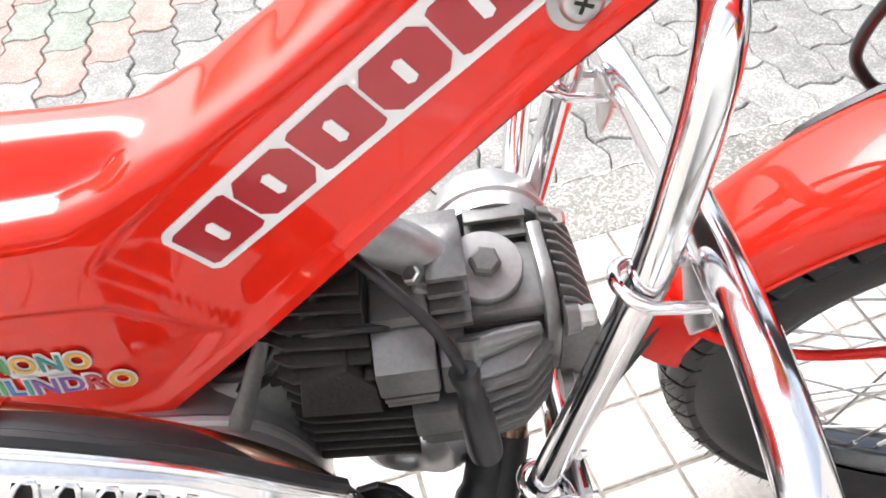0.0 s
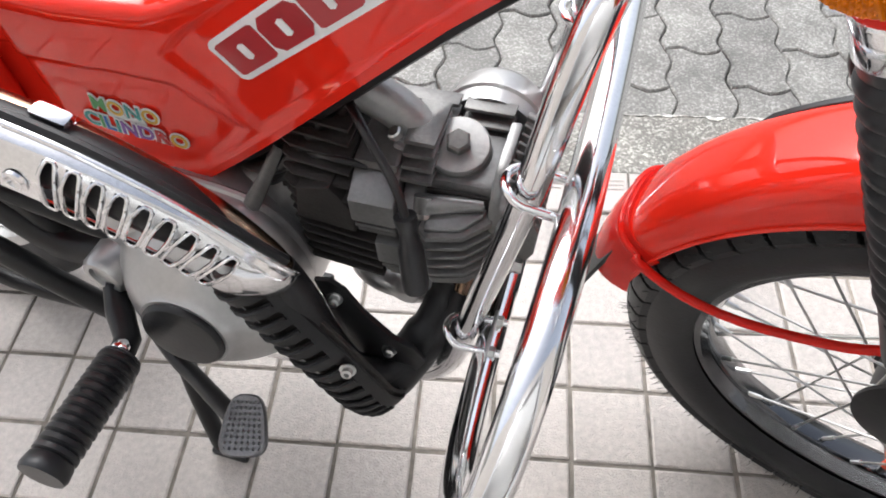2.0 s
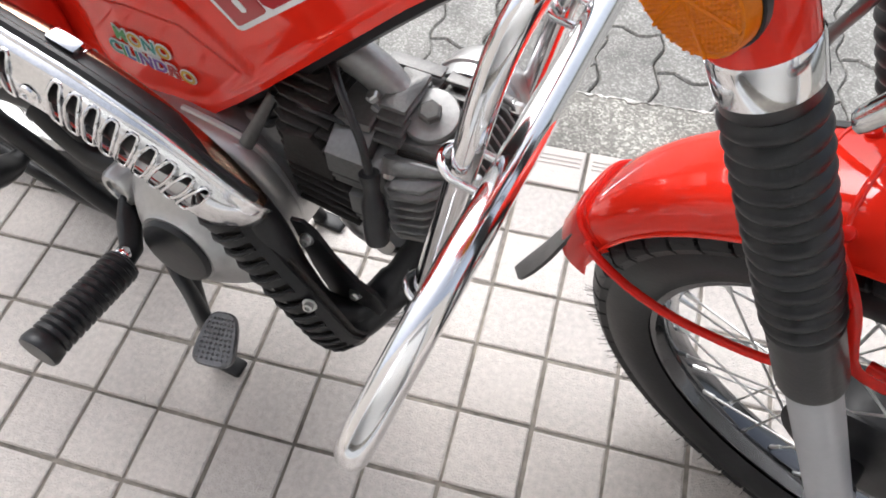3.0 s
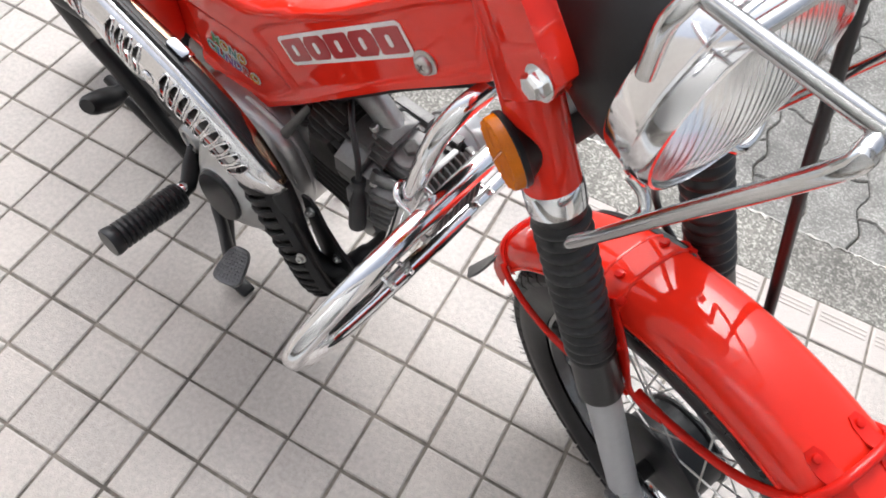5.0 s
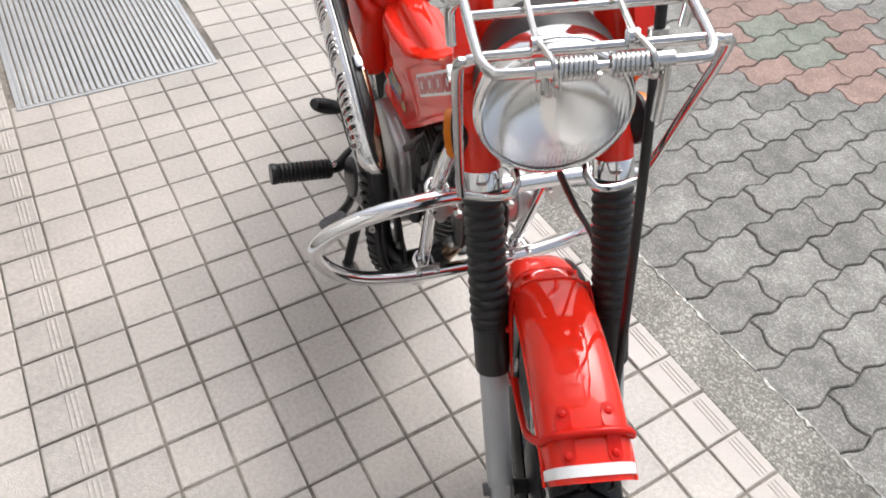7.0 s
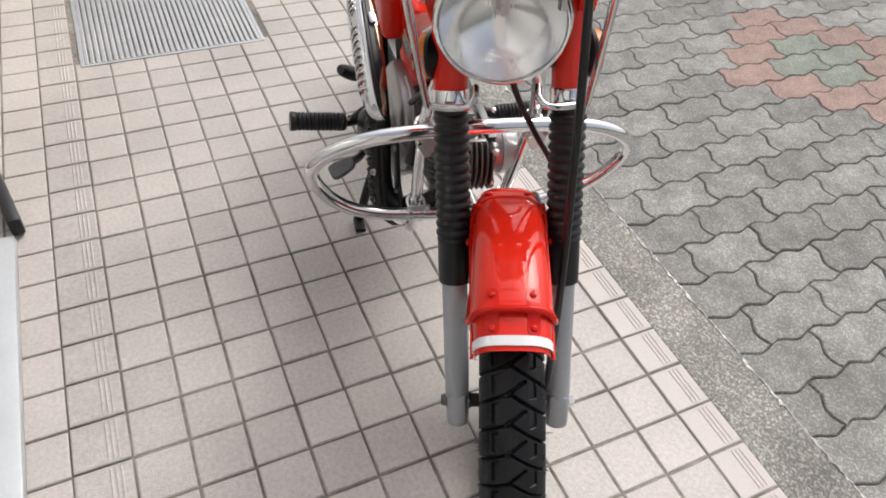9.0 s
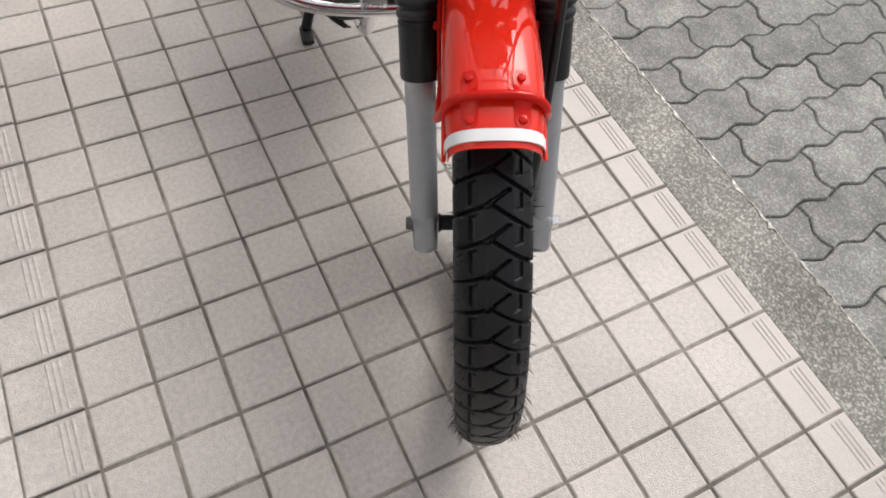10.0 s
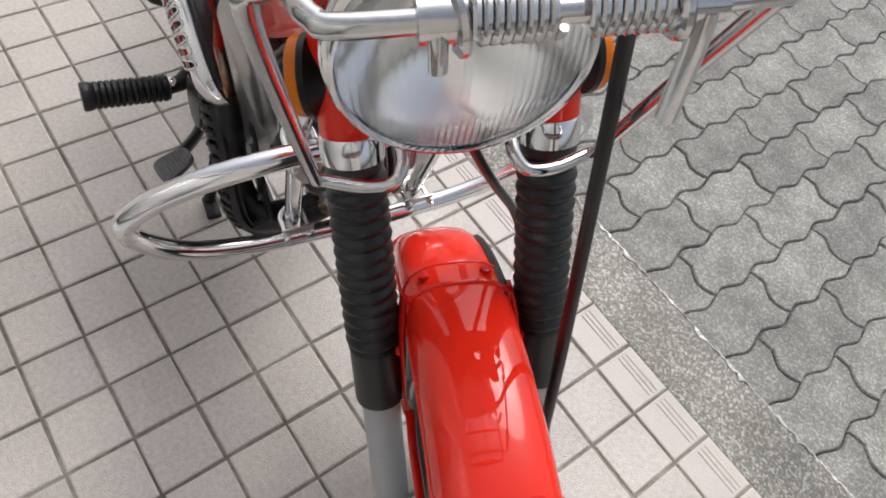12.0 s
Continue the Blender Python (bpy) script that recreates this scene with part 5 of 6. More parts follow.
def build_exhaust():
    """High pipe with black slotted guard, chrome slotted heat shield and clamp."""
    path = smooth_path([(-0.412, -0.005, 0.37), (-0.412, -0.028, 0.33), (-0.43, -0.066, 0.297), (-0.462, -0.1, 0.282), (-0.492, -0.118, 0.3), (-0.51, -0.122, 0.36), (-0.526, -0.12, 0.44), (-0.545, -0.121, 0.48), (-0.58, -0.122, 0.517), (-0.635, -0.122, 0.55), (-0.71, -0.123, 0.576), (-0.85, -0.122, 0.602), (-1.1, -0.113, 0.63)], 6)
    pipe = part("exhaust_pipe", tube(bmesh.new(), path, 0.0132, 20), PIPE, BIKE, "heat-tinted high level exhaust pipe", MX)
    part("pipe_sleeve", tube(bmesh.new(), path[6:38], [0.0142] * 14 + [0.0175] * 14 + [0.0165, 0.0155, 0.0145, 0.014], 18), BLACK, pipe, "black sleeve round the down pipe", MX)
    # clamp with its eye
    bm = lathe(bmesh.new(), [(-0.007, 0.0124), (-0.007, 0.0145), (0.007, 0.0145), (0.007, 0.0124)], (-0.654, -0.122, 0.558), (-0.9, 0, 0.36), 24)
    block(bm, (-0.652, -0.124, 0.577), (0.027, 0.014, 0.01), 0.004, Matrix.Rotation(radians(18), 3, "Y"))
    part("pipe_clamp", bm, CHROME, pipe, "", MX)
    # black guard round the down pipe: a slotted half shell that turns in under the head
    low = smooth_path([(-0.434, -0.016, 0.326), (-0.438, -0.034, 0.305), (-0.45, -0.062, 0.284), (-0.468, -0.092, 0.263), (-0.48, -0.106, 0.256)], 5)
    part("header_cover", tube(bmesh.new(), low, [0.0165] * 4 + [0.019] * 5 + [0.022] * 12, 18), BLACK, pipe, "", MB)
    run = smooth_path([(-0.464, -0.098, 0.244), (-0.474, -0.115, 0.247), (-0.486, -0.126, 0.268), (-0.497, -0.13, 0.3), (-0.513, -0.131, 0.335), (-0.535, -0.131, 0.374), (-0.555, -0.13, 0.41), (-0.572, -0.128, 0.445)], 7)
    shell = bmesh.new()
    rows = []
    for i, p in enumerate(run):
        t = (run[min(i + 1, len(run) - 1)] - run[max(i - 1, 0)]).normalized()
        out = Vector((0, -1, 0))
        wide = t.cross(out).normalized()
        w = 0.03 if 4 < i < len(run) - 2 else 0.024
        rows.append([p + wide * (w * u) + out * (0.016 * (1 - u * u)) for u in (-1, -0.75, -0.4, 0, 0.4, 0.75, 1)])
    inner = [[p + Vector((0, 0.0025, 0)) for p in r] for r in rows]
    o = [[shell.verts.new(p) for p in r] for r in rows]
    n = [[shell.verts.new(p) for p in r] for r in inner]
    last = len(rows) - 1
    cells = {(i, k) for i in range(last) for k in range(6) if k in (0, 5) or i % 3 != 1 or i < 2}
    for i, k in cells:
        shell.faces.new((o[i][k], o[i][k + 1], o[i + 1][k + 1], o[i + 1][k]))
        shell.faces.new((n[i][k], n[i + 1][k], n[i + 1][k + 1], n[i][k + 1]))
        for (a, b), other in ((((i, k), (i, k + 1)), (i - 1, k)), (((i + 1, k), (i + 1, k + 1)), (i + 1, k)), (((i, k), (i + 1, k)), (i, k - 1)), (((i, k + 1), (i + 1, k + 1)), (i, k + 1))):
            if other not in cells:
                shell.faces.new((o[a[0]][a[1]], o[b[0]][b[1]], n[b[0]][b[1]], n[a[0]][a[1]]))
    # added dark sheet behind the guard, so that its slots look shaded
    back = bmesh.new()
    loft(back, [[p + Vector((0, 0.007, 0)) for p in r] + [p + Vector((0, 0.01, 0)) for p in r[::-1]] for r in rows])
    part("guard_lining", back, IRON_AND_SHADE, pipe, "", MB)
    part("pipe_guard", shell, BLACK, pipe, "black slotted pipe guard", MB)
    # raised rims beside the slots
    for i in range(6, last - 1, 3):
        part("slot_rim", tube(bmesh.new(), [(p + q) / 2 + Vector((0, -0.0006, 0)) for p, q in zip(rows[i][1:6], rows[min(i + 1, last)][1:6])], 0.0019, 6), BLACK, pipe, "", MB)
    for c in ((-0.51, -0.096, 0.38), (-0.487, -0.1385, 0.345), (-0.47, -0.094, 0.309)):
        socket_bolt(pipe, c, (0.2, -1, 0.3), 0.0048, STEEL, MB)
    bm = bmesh.new()
    plate(bm, [(-0.526, 0.398), (-0.512, 0.402), (-0.5, 0.392), (-0.489, 0.362), (-0.466, 0.33), (-0.448, 0.322), (-0.437, 0.3), (-0.45, 0.272), (-0.475, 0.252), (-0.5, 0.272), (-0.515, 0.33)], "y", -0.094, -0.089, 0.0012)
    part("guard_bracket", bm, BLACK, pipe, "", MB)
    # chrome heat shield: a long bulged plate with a row of oval slots
    rough = smooth_path([(-0.519, -0.142, 0.438), (-0.528, -0.148, 0.453), (-0.54, -0.153, 0.47), (-0.553, -0.156, 0.486), (-0.569, -0.158, 0.503), (-0.584, -0.159, 0.516), (-0.605, -0.16, 0.53), (-0.64, -0.16, 0.547), (-0.685, -0.159, 0.561), (-0.74, -0.157, 0.575), (-0.82, -0.155, 0.592), (-0.93, -0.152, 0.606), (-1.12, -0.15, 0.618)], 12)
    axis, step, left = [rough[0]], 0.0048, 0.0048
    for p, q in zip(rough, rough[1:]):
        d = (q - p).length
        while left <= d:
            axis.append(p + (q - p) * (left / d))
            left += step
        left -= d
    us = (-0.88, -0.84, -0.76, -0.54, -0.47, -0.17, 0.18, 0.54, 0.61, 0.66, 0.685, 0.71, 0.735, 0.76, 0.78)
    groove = {0.685: 0.003, 0.71: 0.004, 0.735: 0.001}
    total = len(axis)

    def on_shield(f, u):
        i = min(int(f), total - 2)
        p = axis[i].lerp(axis[i + 1], f - i)
        t = (axis[min(i + 2, total - 1)] - axis[max(i - 1, 0)]).normalized()
        up = Vector((t.z, 0, -t.x)).normalized()
        up = up if up.z > 0 else -up
        k = math.sqrt(max(0.0, 1 - (1 - min(f + 0.15, 9.0) / 9.0) ** 2))
        return p + up * (0.0345 * k * u) + Vector((0, 0.003 * u * k + 0.016 * abs(u if u < 0 else u / 0.78) ** 3.5 + 0.016 * (1 - k) - 0.002, 0))
    rows = [[on_shield(i, u) + Vector((0, groove.get(u, 0.0), 0)) for u in us] for i in range(total)]
    holes = [i for i in [11 + 3 * k for k in range(9)] + [44 + 3 * k for k in range(4)] + [64 + 3 * k for k in range(12)] if i < total - 4]
    bm = bmesh.new()
    o = [[bm.verts.new(p) for p in r] for r in rows]
    n = [[bm.verts.new(p + Vector((0, 0.002, 0))) for p in r] for r in rows]
    m = len(us) - 1
    cells = {(i, c) for i in range(total - 1) for c in range(m) if not ((i in holes or i - 1 in holes) and 3 <= c <= 7)}
    for i, c in cells:
        bm.faces.new((o[i][c], o[i][c + 1], o[i + 1][c + 1], o[i + 1][c]))
        bm.faces.new((n[i][c], n[i + 1][c], n[i + 1][c + 1], n[i][c + 1]))
        for (a, b), other in ((((i, c), (i, c + 1)), (i - 1, c)), (((i + 1, c), (i + 1, c + 1)), (i + 1, c)), (((i, c), (i + 1, c)), (i, c - 1)), (((i, c + 1), (i + 1, c + 1)), (i, c + 1))):
            if other not in cells:
                bm.faces.new((o[a[0]][a[1]], o[b[0]][b[1]], n[b[0]][b[1]], n[a[0]][a[1]]))
    shield = part("heat_shield", bm, SHIELD_CHROME, BIKE, "chrome heat shield with a row of oval slots", MX, angle=55)
    # raised rounded lips round the slots
    for i in holes:
        ring = []
        for k in range(18):
            w = 2 * math.pi * k / 18
            du, dv = math.copysign(abs(math.cos(w)) ** 0.6, math.cos(w)), math.copysign(abs(math.sin(w)) ** 0.6, math.sin(w))
            ring.append(on_shield(i + 1.0 + 1.08 * du, 0.035 + 0.6 * dv) + Vector((0, -0.0006, 0)))
        part("slot_lip", tube(bmesh.new(), ring, 0.0014, 8, closed=True), SHIELD_CHROME, shield, "", MX)
    # added black strip that paints the dark gap between the shield and the pipe
    part("shield_backing", tube(bmesh.new(), [on_shield(f, 0.78) + Vector((0, 0.006, -0.001)) for f in range(6, total - 1)], 0.0046, 8), BLACK, shield, "", MX)
    # pressed dimple between the two rows of slots
    part("dimple", lathe(bmesh.new(), [(0, 0.009), (0.002, 0.0085), (0.003, 0.006), (0.001, 0.004), (0.0005, 0)], on_shield(40.5, -0.05), (0, -1, 0), 20), CHROME, shield, "", MX)
    # dark pipe seen behind the slots
    part("silencer", tube(bmesh.new(), [p + Vector((0, 0.026, 0.0)) for p in axis[8:]], [0.0125 + 0.011 * min(1, k / 14) + 0.012 * max(0, min(1, (k - 55) / 30)) for k in range(total - 8)], 18), BLACK, shield, "black silencer behind the shield", MX)
    return pipe


build_engine()
build_exhaust()


def build_guard():
    y0 = 0.013
    half = [(0, 0.556), (0.06, 0.555), (0.12, 0.552), (0.17, 0.545), (0.212, 0.533), (0.248, 0.514), (0.271, 0.488), (0.275, 0.46), (0.262, 0.423), (0.236, 0.384), (0.2, 0.355), (0.15, 0.336), (0.09, 0.326), (0, 0.322)]
    ring = [(b, z) for b, z in half] + [(-b, z) for b, z in half[-2:0:-1]]
    pts = [Vector((-0.348 + 0.25 * (z - 0.465), y0 - b, z)) for b, z in ring]
    sm = smooth_path(pts + [pts[0]], 4)[:-1]
    bar = part("crash_bar", tube(bmesh.new(), sm, 0.0122, 18, closed=True), CHROME, BIKE, "chrome tubular crash bar loop", MB)
    for side in (-1, 1):
        leg = smooth_path([(x, 0.012 + side * w, z) for x, w, z in ((-0.322, 0.017, 0.674), (-0.326, 0.037, 0.67), (-0.332, 0.06, 0.66), (-0.339, 0.076, 0.64), (-0.347, 0.085, 0.605), (-0.358, 0.091, 0.545), (-0.372, 0.09, 0.48), (-0.386, 0.088, 0.42), (-0.402, 0.085, 0.35), (-0.409, 0.084, 0.318), (-0.414, 0.083, 0.294), (-0.424, 0.081, 0.264), (-0.444, 0.079, 0.234), (-0.482, 0.077, 0.206), (-0.55, 0.077, 0.19), (-0.7, 0.08, 0.184))], 5)
        part("crash_bar_leg", tube(bmesh.new(), leg, 0.0108, 14), CHROME, BIKE, "chrome tubular crash bar leg", MB)
        # U-bolts round the leg, nutted to a small gusset on the loop
        for lx, ly, lz, end, drop in ((-0.359, 0.091, 0.541, -0.327, -0.007), (-0.4055, 0.0845, 0.335, -0.378, 0.004)):
            yc = 0.012 + side * ly
            arc = [Vector((lx - 0.0155 * math.sin(w), yc + 0.0155 * math.cos(w), lz + 0.006 * math.sin(w))) for w in [math.pi * j / 12 for j in range(13)]]
            tails = [Vector((end + 0.008, yc + d * 0.0155, lz + drop)) for d in (1, -1)]
            ub = part("u_bolt", tube(bmesh.new(), [tails[0]] + arc + [tails[1]], 0.0034, 10), CHROME, bar, "", MB)
            low = -0.034 if drop < 0 else -0.022
            bm = plate(bmesh.new(), [(yc - 0.021, lz + drop + 0.008), (yc + 0.021, lz + drop + 0.008), (yc + 0.02, lz + drop - 0.007), (yc + 0.004, lz + drop + low), (yc - 0.004, lz + drop + low), (yc - 0.02, lz + drop - 0.007)], "x", end - 0.005, end - 0.002, 0.0006)
            part("clamp_plate", bm, STEEL, ub, "", MB)
            for d in (-1, 1):
                hex_bolt(ub, "nut", (end - 0.002, yc + d * 0.0155, lz + drop), (1, 0, 0), 0.0052, 0.0055, STEEL, MB)


build_guard()


def build_controls():
    """Foot pegs, brake pedal, stand and the rear end."""
    for side in (-1, 1):
        peg = part("foot_peg", tube(bmesh.new(), [(-0.755, side * 0.09, 0.315), (-0.73, side * 0.125, 0.312), (-0.706, side * 0.15, 0.311), (-0.7, side * 0.182, 0.312)], [0.013, 0.013, 0.012, 0.012], 14), BLACK, BIKE, "black foot peg with ribbed rubber", MB)
        prof = [(0, 0.015), (0.002, 0.018)]
        for k in range(12):
            s0 = 0.004 + k * 0.0082
            prof += [(s0, 0.017), (s0 + 0.0016, 0.0194), (s0 + 0.006, 0.0198), (s0 + 0.0078, 0.0173)]
        prof += [(0.104, 0.0195), (0.114, 0.021), (0.118, 0.0195), (0.118, 0.0)]
        part("peg_rubber", lathe(bmesh.new(), prof, (-0.7, side * 0.166, 0.312), (0.03, side, 0.1), 24), RUBBER, peg, "", MB, angle=50)
        part("peg_pin", lathe(bmesh.new(), [(0, 0.008), (0.004, 0.0078), (0.006, 0.005), (0.0065, 0)], (-0.7, side * 0.163, 0.321), (0.1, -0.1 * side, 1), 16), CHROME, peg, "", MB)
    # dark frame parts behind the engine
    for pts, r in (([(-1.0, -0.08, 0.335), (-0.93, -0.082, 0.3), (-0.86, -0.084, 0.25), (-0.8, -0.08, 0.2)], 0.013), ([(-0.9, -0.06, 0.35), (-0.83, -0.07, 0.315), (-0.77, -0.07, 0.32)], 0.016), ([(-1.05, -0.07, 0.22), (-0.94, -0.075, 0.2), (-0.83, -0.075, 0.2)], 0.009), ([(-0.95, -0.05, 0.4), (-0.86, -0.06, 0.36), (-0.8, -0.065, 0.26)], 0.011)):
        part("frame_tube", tube(bmesh.new(), smooth_path(pts, 4), r, 12), BLACK, BIKE, "", MB)
    # brake pedal
    ped = part("brake_pedal", tube(bmesh.new(), smooth_path([(-0.74, -0.1, 0.24), (-0.7, -0.125, 0.235), (-0.66, -0.145, 0.245), (-0.61, -0.172, 0.272), (-0.585, -0.185, 0.286)], 5), 0.0088, 12), BLACK, BIKE, "black brake pedal with knurled steel pad", MB)
    # rounded pad, broad at its outer end, with raised points
    at, n1 = Vector((-0.572, -0.19, 0.292)), Vector((0.12, -0.32, 0.94)).normalized()
    e1 = Vector((1, 0.25, 0))
    e1 = (e1 - n1 * e1.dot(n1)).normalized()
    e2 = n1.cross(e1)

    def pad_ring(grow, h):
        out = []
        for k in range(28):
            w = 2 * math.pi * k / 28
            u, v = math.copysign(abs(math.cos(w)) ** 0.6, math.cos(w)) * (0.0195 + grow), math.copysign(abs(math.sin(w)) ** 0.6, math.sin(w)) * (0.027 + grow)
            out.append(at + e1 * u * (1.0 - 0.22 * v / 0.027) + e2 * v + n1 * h)
        return out
    pad = part("pedal_pad", loft(bmesh.new(), [pad_ring(-0.003, -0.006), pad_ring(0, -0.004), pad_ring(0, 0.002), pad_ring(-0.0015, 0.0035), pad_ring(-0.004, 0.003)]), DARK_STEEL, ped, "", MB, angle=50)
    bm = bmesh.new()
    for i in range(7):
        for j in range(9):
            u, v = -0.0135 + i * 0.0045, -0.0195 + j * 0.0049
            lathe(bm, [(0, 0.0019), (0.0016, 0.0)], at + e1 * u * (1.0 - 0.22 * v / 0.027) + e2 * v + n1 * 0.003, n1, 4, False)
    tagged(part("knurling", bm, DARK_STEEL, pad, "", MB, smooth=False), kind="stuff")
    # centre stand
    stand = part("centre_stand", tube(bmesh.new(), smooth_path([(-0.74, -0.06, 0.24), (-0.735, -0.1, 0.14), (-0.72, -0.13, 0.03), (-0.715, -0.135, 0.012)], 4), 0.011, 12), BLACK, BIKE, "black tubular centre stand", MB)
    part("stand_leg", tube(bmesh.new(), smooth_path([(-0.74, 0.06, 0.24), (-0.735, 0.1, 0.14), (-0.72, 0.13, 0.03), (-0.715, 0.135, 0.012)], 4), 0.011, 12), BLACK, stand, "", MB)
    part("stand_bar", tube(bmesh.new(), [(-0.736, -0.095, 0.15), (-0.736, 0.095, 0.15)], 0.009, 12), BLACK, stand, "", MB)
    for side in (-1, 1):
        bm = bmesh.new()
        block(bm, (-0.7, side * 0.136, 0.007), (0.05, 0.026, 0.012), 0.004)
        part("stand_foot", bm, BLACK, stand, "", MB)
    # swinging arm, rear wheel and passenger peg
    for side in (-1, 1):
        part("swing_arm", tube(bmesh.new(), [(-0.78, side * 0.07, 0.32), (-1.2, side * 0.085, 0.29)], 0.017, 12, flat=0.7, flat_axis=(0, 1, 0)), BLACK, BIKE, "", MR)
        part("rear_peg", tube(bmesh.new(), smooth_path([(-0.99, side * 0.1, 0.24), (-0.985, side * 0.14, 0.245), (-0.972, side * 0.17, 0.262), (-0.96, side * 0.197, 0.28)], 4), [0.009, 0.01, 0.012, 0.014, 0.018, 0.02, 0.021, 0.022, 0.022, 0.021, 0.02, 0.018, 0.013], 16, flat=0.5, flat_axis=(0.3, 0, 1)), RUBBER, BIKE, "", MR)
    part("kick_lever", tube(bmesh.new(), smooth_path([(-0.73, -0.1, 0.375), (-0.75, -0.118, 0.36), (-0.8, -0.125, 0.385), (-0.88, -0.13, 0.42)], 5), 0.0085, 12), BLACK, BIKE, "", MR)
    part("lower_frame", tube(bmesh.new(), [(-0.72, -0.05, 0.27), (-0.78, -0.055, 0.32), (-0.9, -0.05, 0.42), (-1.05, -0.045, 0.52)], 0.03, 12), BLACK, BIKE, "", MR)
    bm = bmesh.new()
    block(bm, (-0.79, -0.03, 0.36), (0.07, 0.1, 0.14), 0.02, seg=3)
    part("gearbox_rear", bm, ALLOY, BIKE, "", MR)
    rear = part("rear_wheel", lathe(bmesh.new(), [(-0.0225, 0.2155), (-0.018, 0.2155), (-0.01, 0.202), (0.01, 0.202), (0.018, 0.2155), (0.0225, 0.2155), (0.014, 0.201), (-0.014, 0.201), (-0.0225, 0.2155)], (-1.19, 0, 0.285), (0, 1, 0), 72, False), STEEL, BIKE, "steel wheel rim with wire spokes", MR)
    part("tyre", lathe(bmesh.new(), [(-0.022, 0.212), (-0.034, 0.23), (-0.038, 0.25), (-0.034, 0.268), (-0.02, 0.281), (0, 0.285), (0.02, 0.281), (0.034, 0.268), (0.038, 0.25), (0.034, 0.23), (0.022, 0.212)], (-1.19, 0, 0.285), (0, 1, 0), 72, False), TYRE, rear, "black rubber tyre", MR)
    part("hub", lathe(bmesh.new(), [(-0.045, 0), (-0.045, 0.06), (0.045, 0.06), (0.045, 0)], (-1.19, 0, 0.285), (0, 1, 0), 32), ALLOY, rear, "", MR)
    for i in range(36):
        s = -1 if i % 2 else 1
        a = 2 * math.pi * i / 36
        b = a + (1 if (i // 2) % 2 else -1) * radians(60)
        part("spoke", tube(bmesh.new(), [(-1.19 + math.cos(b) * 0.056, s * 0.03, 0.285 + math.sin(b) * 0.056), (-1.19 + math.cos(a) * 0.2, s * 0.004, 0.285 + math.sin(a) * 0.2)], 0.00135, 5), STEEL, rear, "", MR)
    # seat
    bm = bmesh.new()
    block(bm, (-1.06, 0, 0.745), (0.36, 0.2, 0.07), 0.03, seg=4)
    part("seat", bm, RUBBER, BIKE, "black vinyl seat", MR, angle=60)


build_controls()


def letters(word, start, end, height, colours, parent):
    """Coloured capitals with a white margin on the right flank, from start to end (x, z)."""
    sx, sz = start
    ex, ez = end
    shapes, total = [], 0.0
    for ch in word:
        cu = bpy.data.curves.new("letter", "FONT")
        cu.body, cu.size, cu.extrude = ch, 1.38, 0.0
        tmp = new("letter", cu)
        bpy.context.view_layer.update()
        shapes.append((cu, tmp, tmp.dimensions.x))
        total += tmp.dimensions.x + 0.16
    span = math.hypot(ex - sx, ez - sz)
    wide = span / (total - 0.16)
    pos = 0.0
    for (cu, tmp, w), col in zip(shapes, colours):
        k = (pos + w / 2) / (total - 0.16)
        x, z = sx + (ex - sx) * k, sz + (ez - sz) * k
        right = Vector(((ex - sx), -(body_width(x + 0.02, z) - body_width(x - 0.02, z)) / 0.04 * (ex - sx), (ez - sz))).normalized()
        up = Vector((-(ez - sz) / span, -(body_width(x, z + height) - body_width(x, z)) / height, (ex - sx) / span)).normalized()
        normal = right.cross(up).normalized()
        up = normal.cross(right)
        turn = Matrix((right, up, normal)).transposed().to_4x4()
        mid = Vector((x, -body_width(x, z), z))
        for off, mat, lift, name in ((0.12, WHITE, 0.0016, "margin"), (0.02, col, 0.0026, "letter")):
            cu.offset, cu.extrude = off, 0.02
            bpy.context.view_layer.update()
            me = bpy.data.meshes.new_from_object(tmp.evaluated_get(bpy.context.evaluated_depsgraph_get()))
            me.materials.clear()
            me.materials.append(mat)
            lo = min(v.co.x for v in me.vertices)
            hi = max(v.co.x for v in me.vertices)
            for v in me.vertices:
                v.co = Vector(((v.co.x - (lo + hi) / 2) * wide, v.co.y * height, v.co.z * 0.01))
            ob = new(name, me)
            m = MB @ Matrix.Translation(mid + normal * lift) @ turn
            PLACED[ob] = m
            ob.parent = parent
            ob.matrix_basis = PLACED[parent].inverted() @ m
        pos += w + 0.16
    for cu, tmp, w in shapes:
        bpy.data.objects.remove(tmp)
        bpy.data.curves.remove(cu)


INKS = {k: material("ink_" + k, c, 0.4, vary=0.05) for k, c in (("green", (0.1, 0.35, 0.12)), ("yellow", (0.7, 0.42, 0.05)), ("teal", (0.05, 0.3, 0.28)), ("blue", (0.05, 0.18, 0.5)), ("purple", (0.22, 0.08, 0.35)), ("red", (0.5, 0.05, 0.05)))}
MONO = sticker("sticker", lambda u, v: (-0.705 + u, 0.492 - 0.22 * u + v), 0.0, 0.03, 0.0, 0.006, 0.0008, WHITE, BODY, "two-line sticker in coloured letters")
letters("MONO", (-0.713, 0.501), (-0.662, 0.4895), 0.0158, [INKS[k] for k in ("green", "yellow", "teal", "yellow")], MONO)
letters("CILINDRO", (-0.729, 0.482), (-0.647, 0.4635), 0.0158, [INKS[k] for k in ("teal", "green", "blue", "teal", "purple", "purple", "red", "yellow")], MONO)

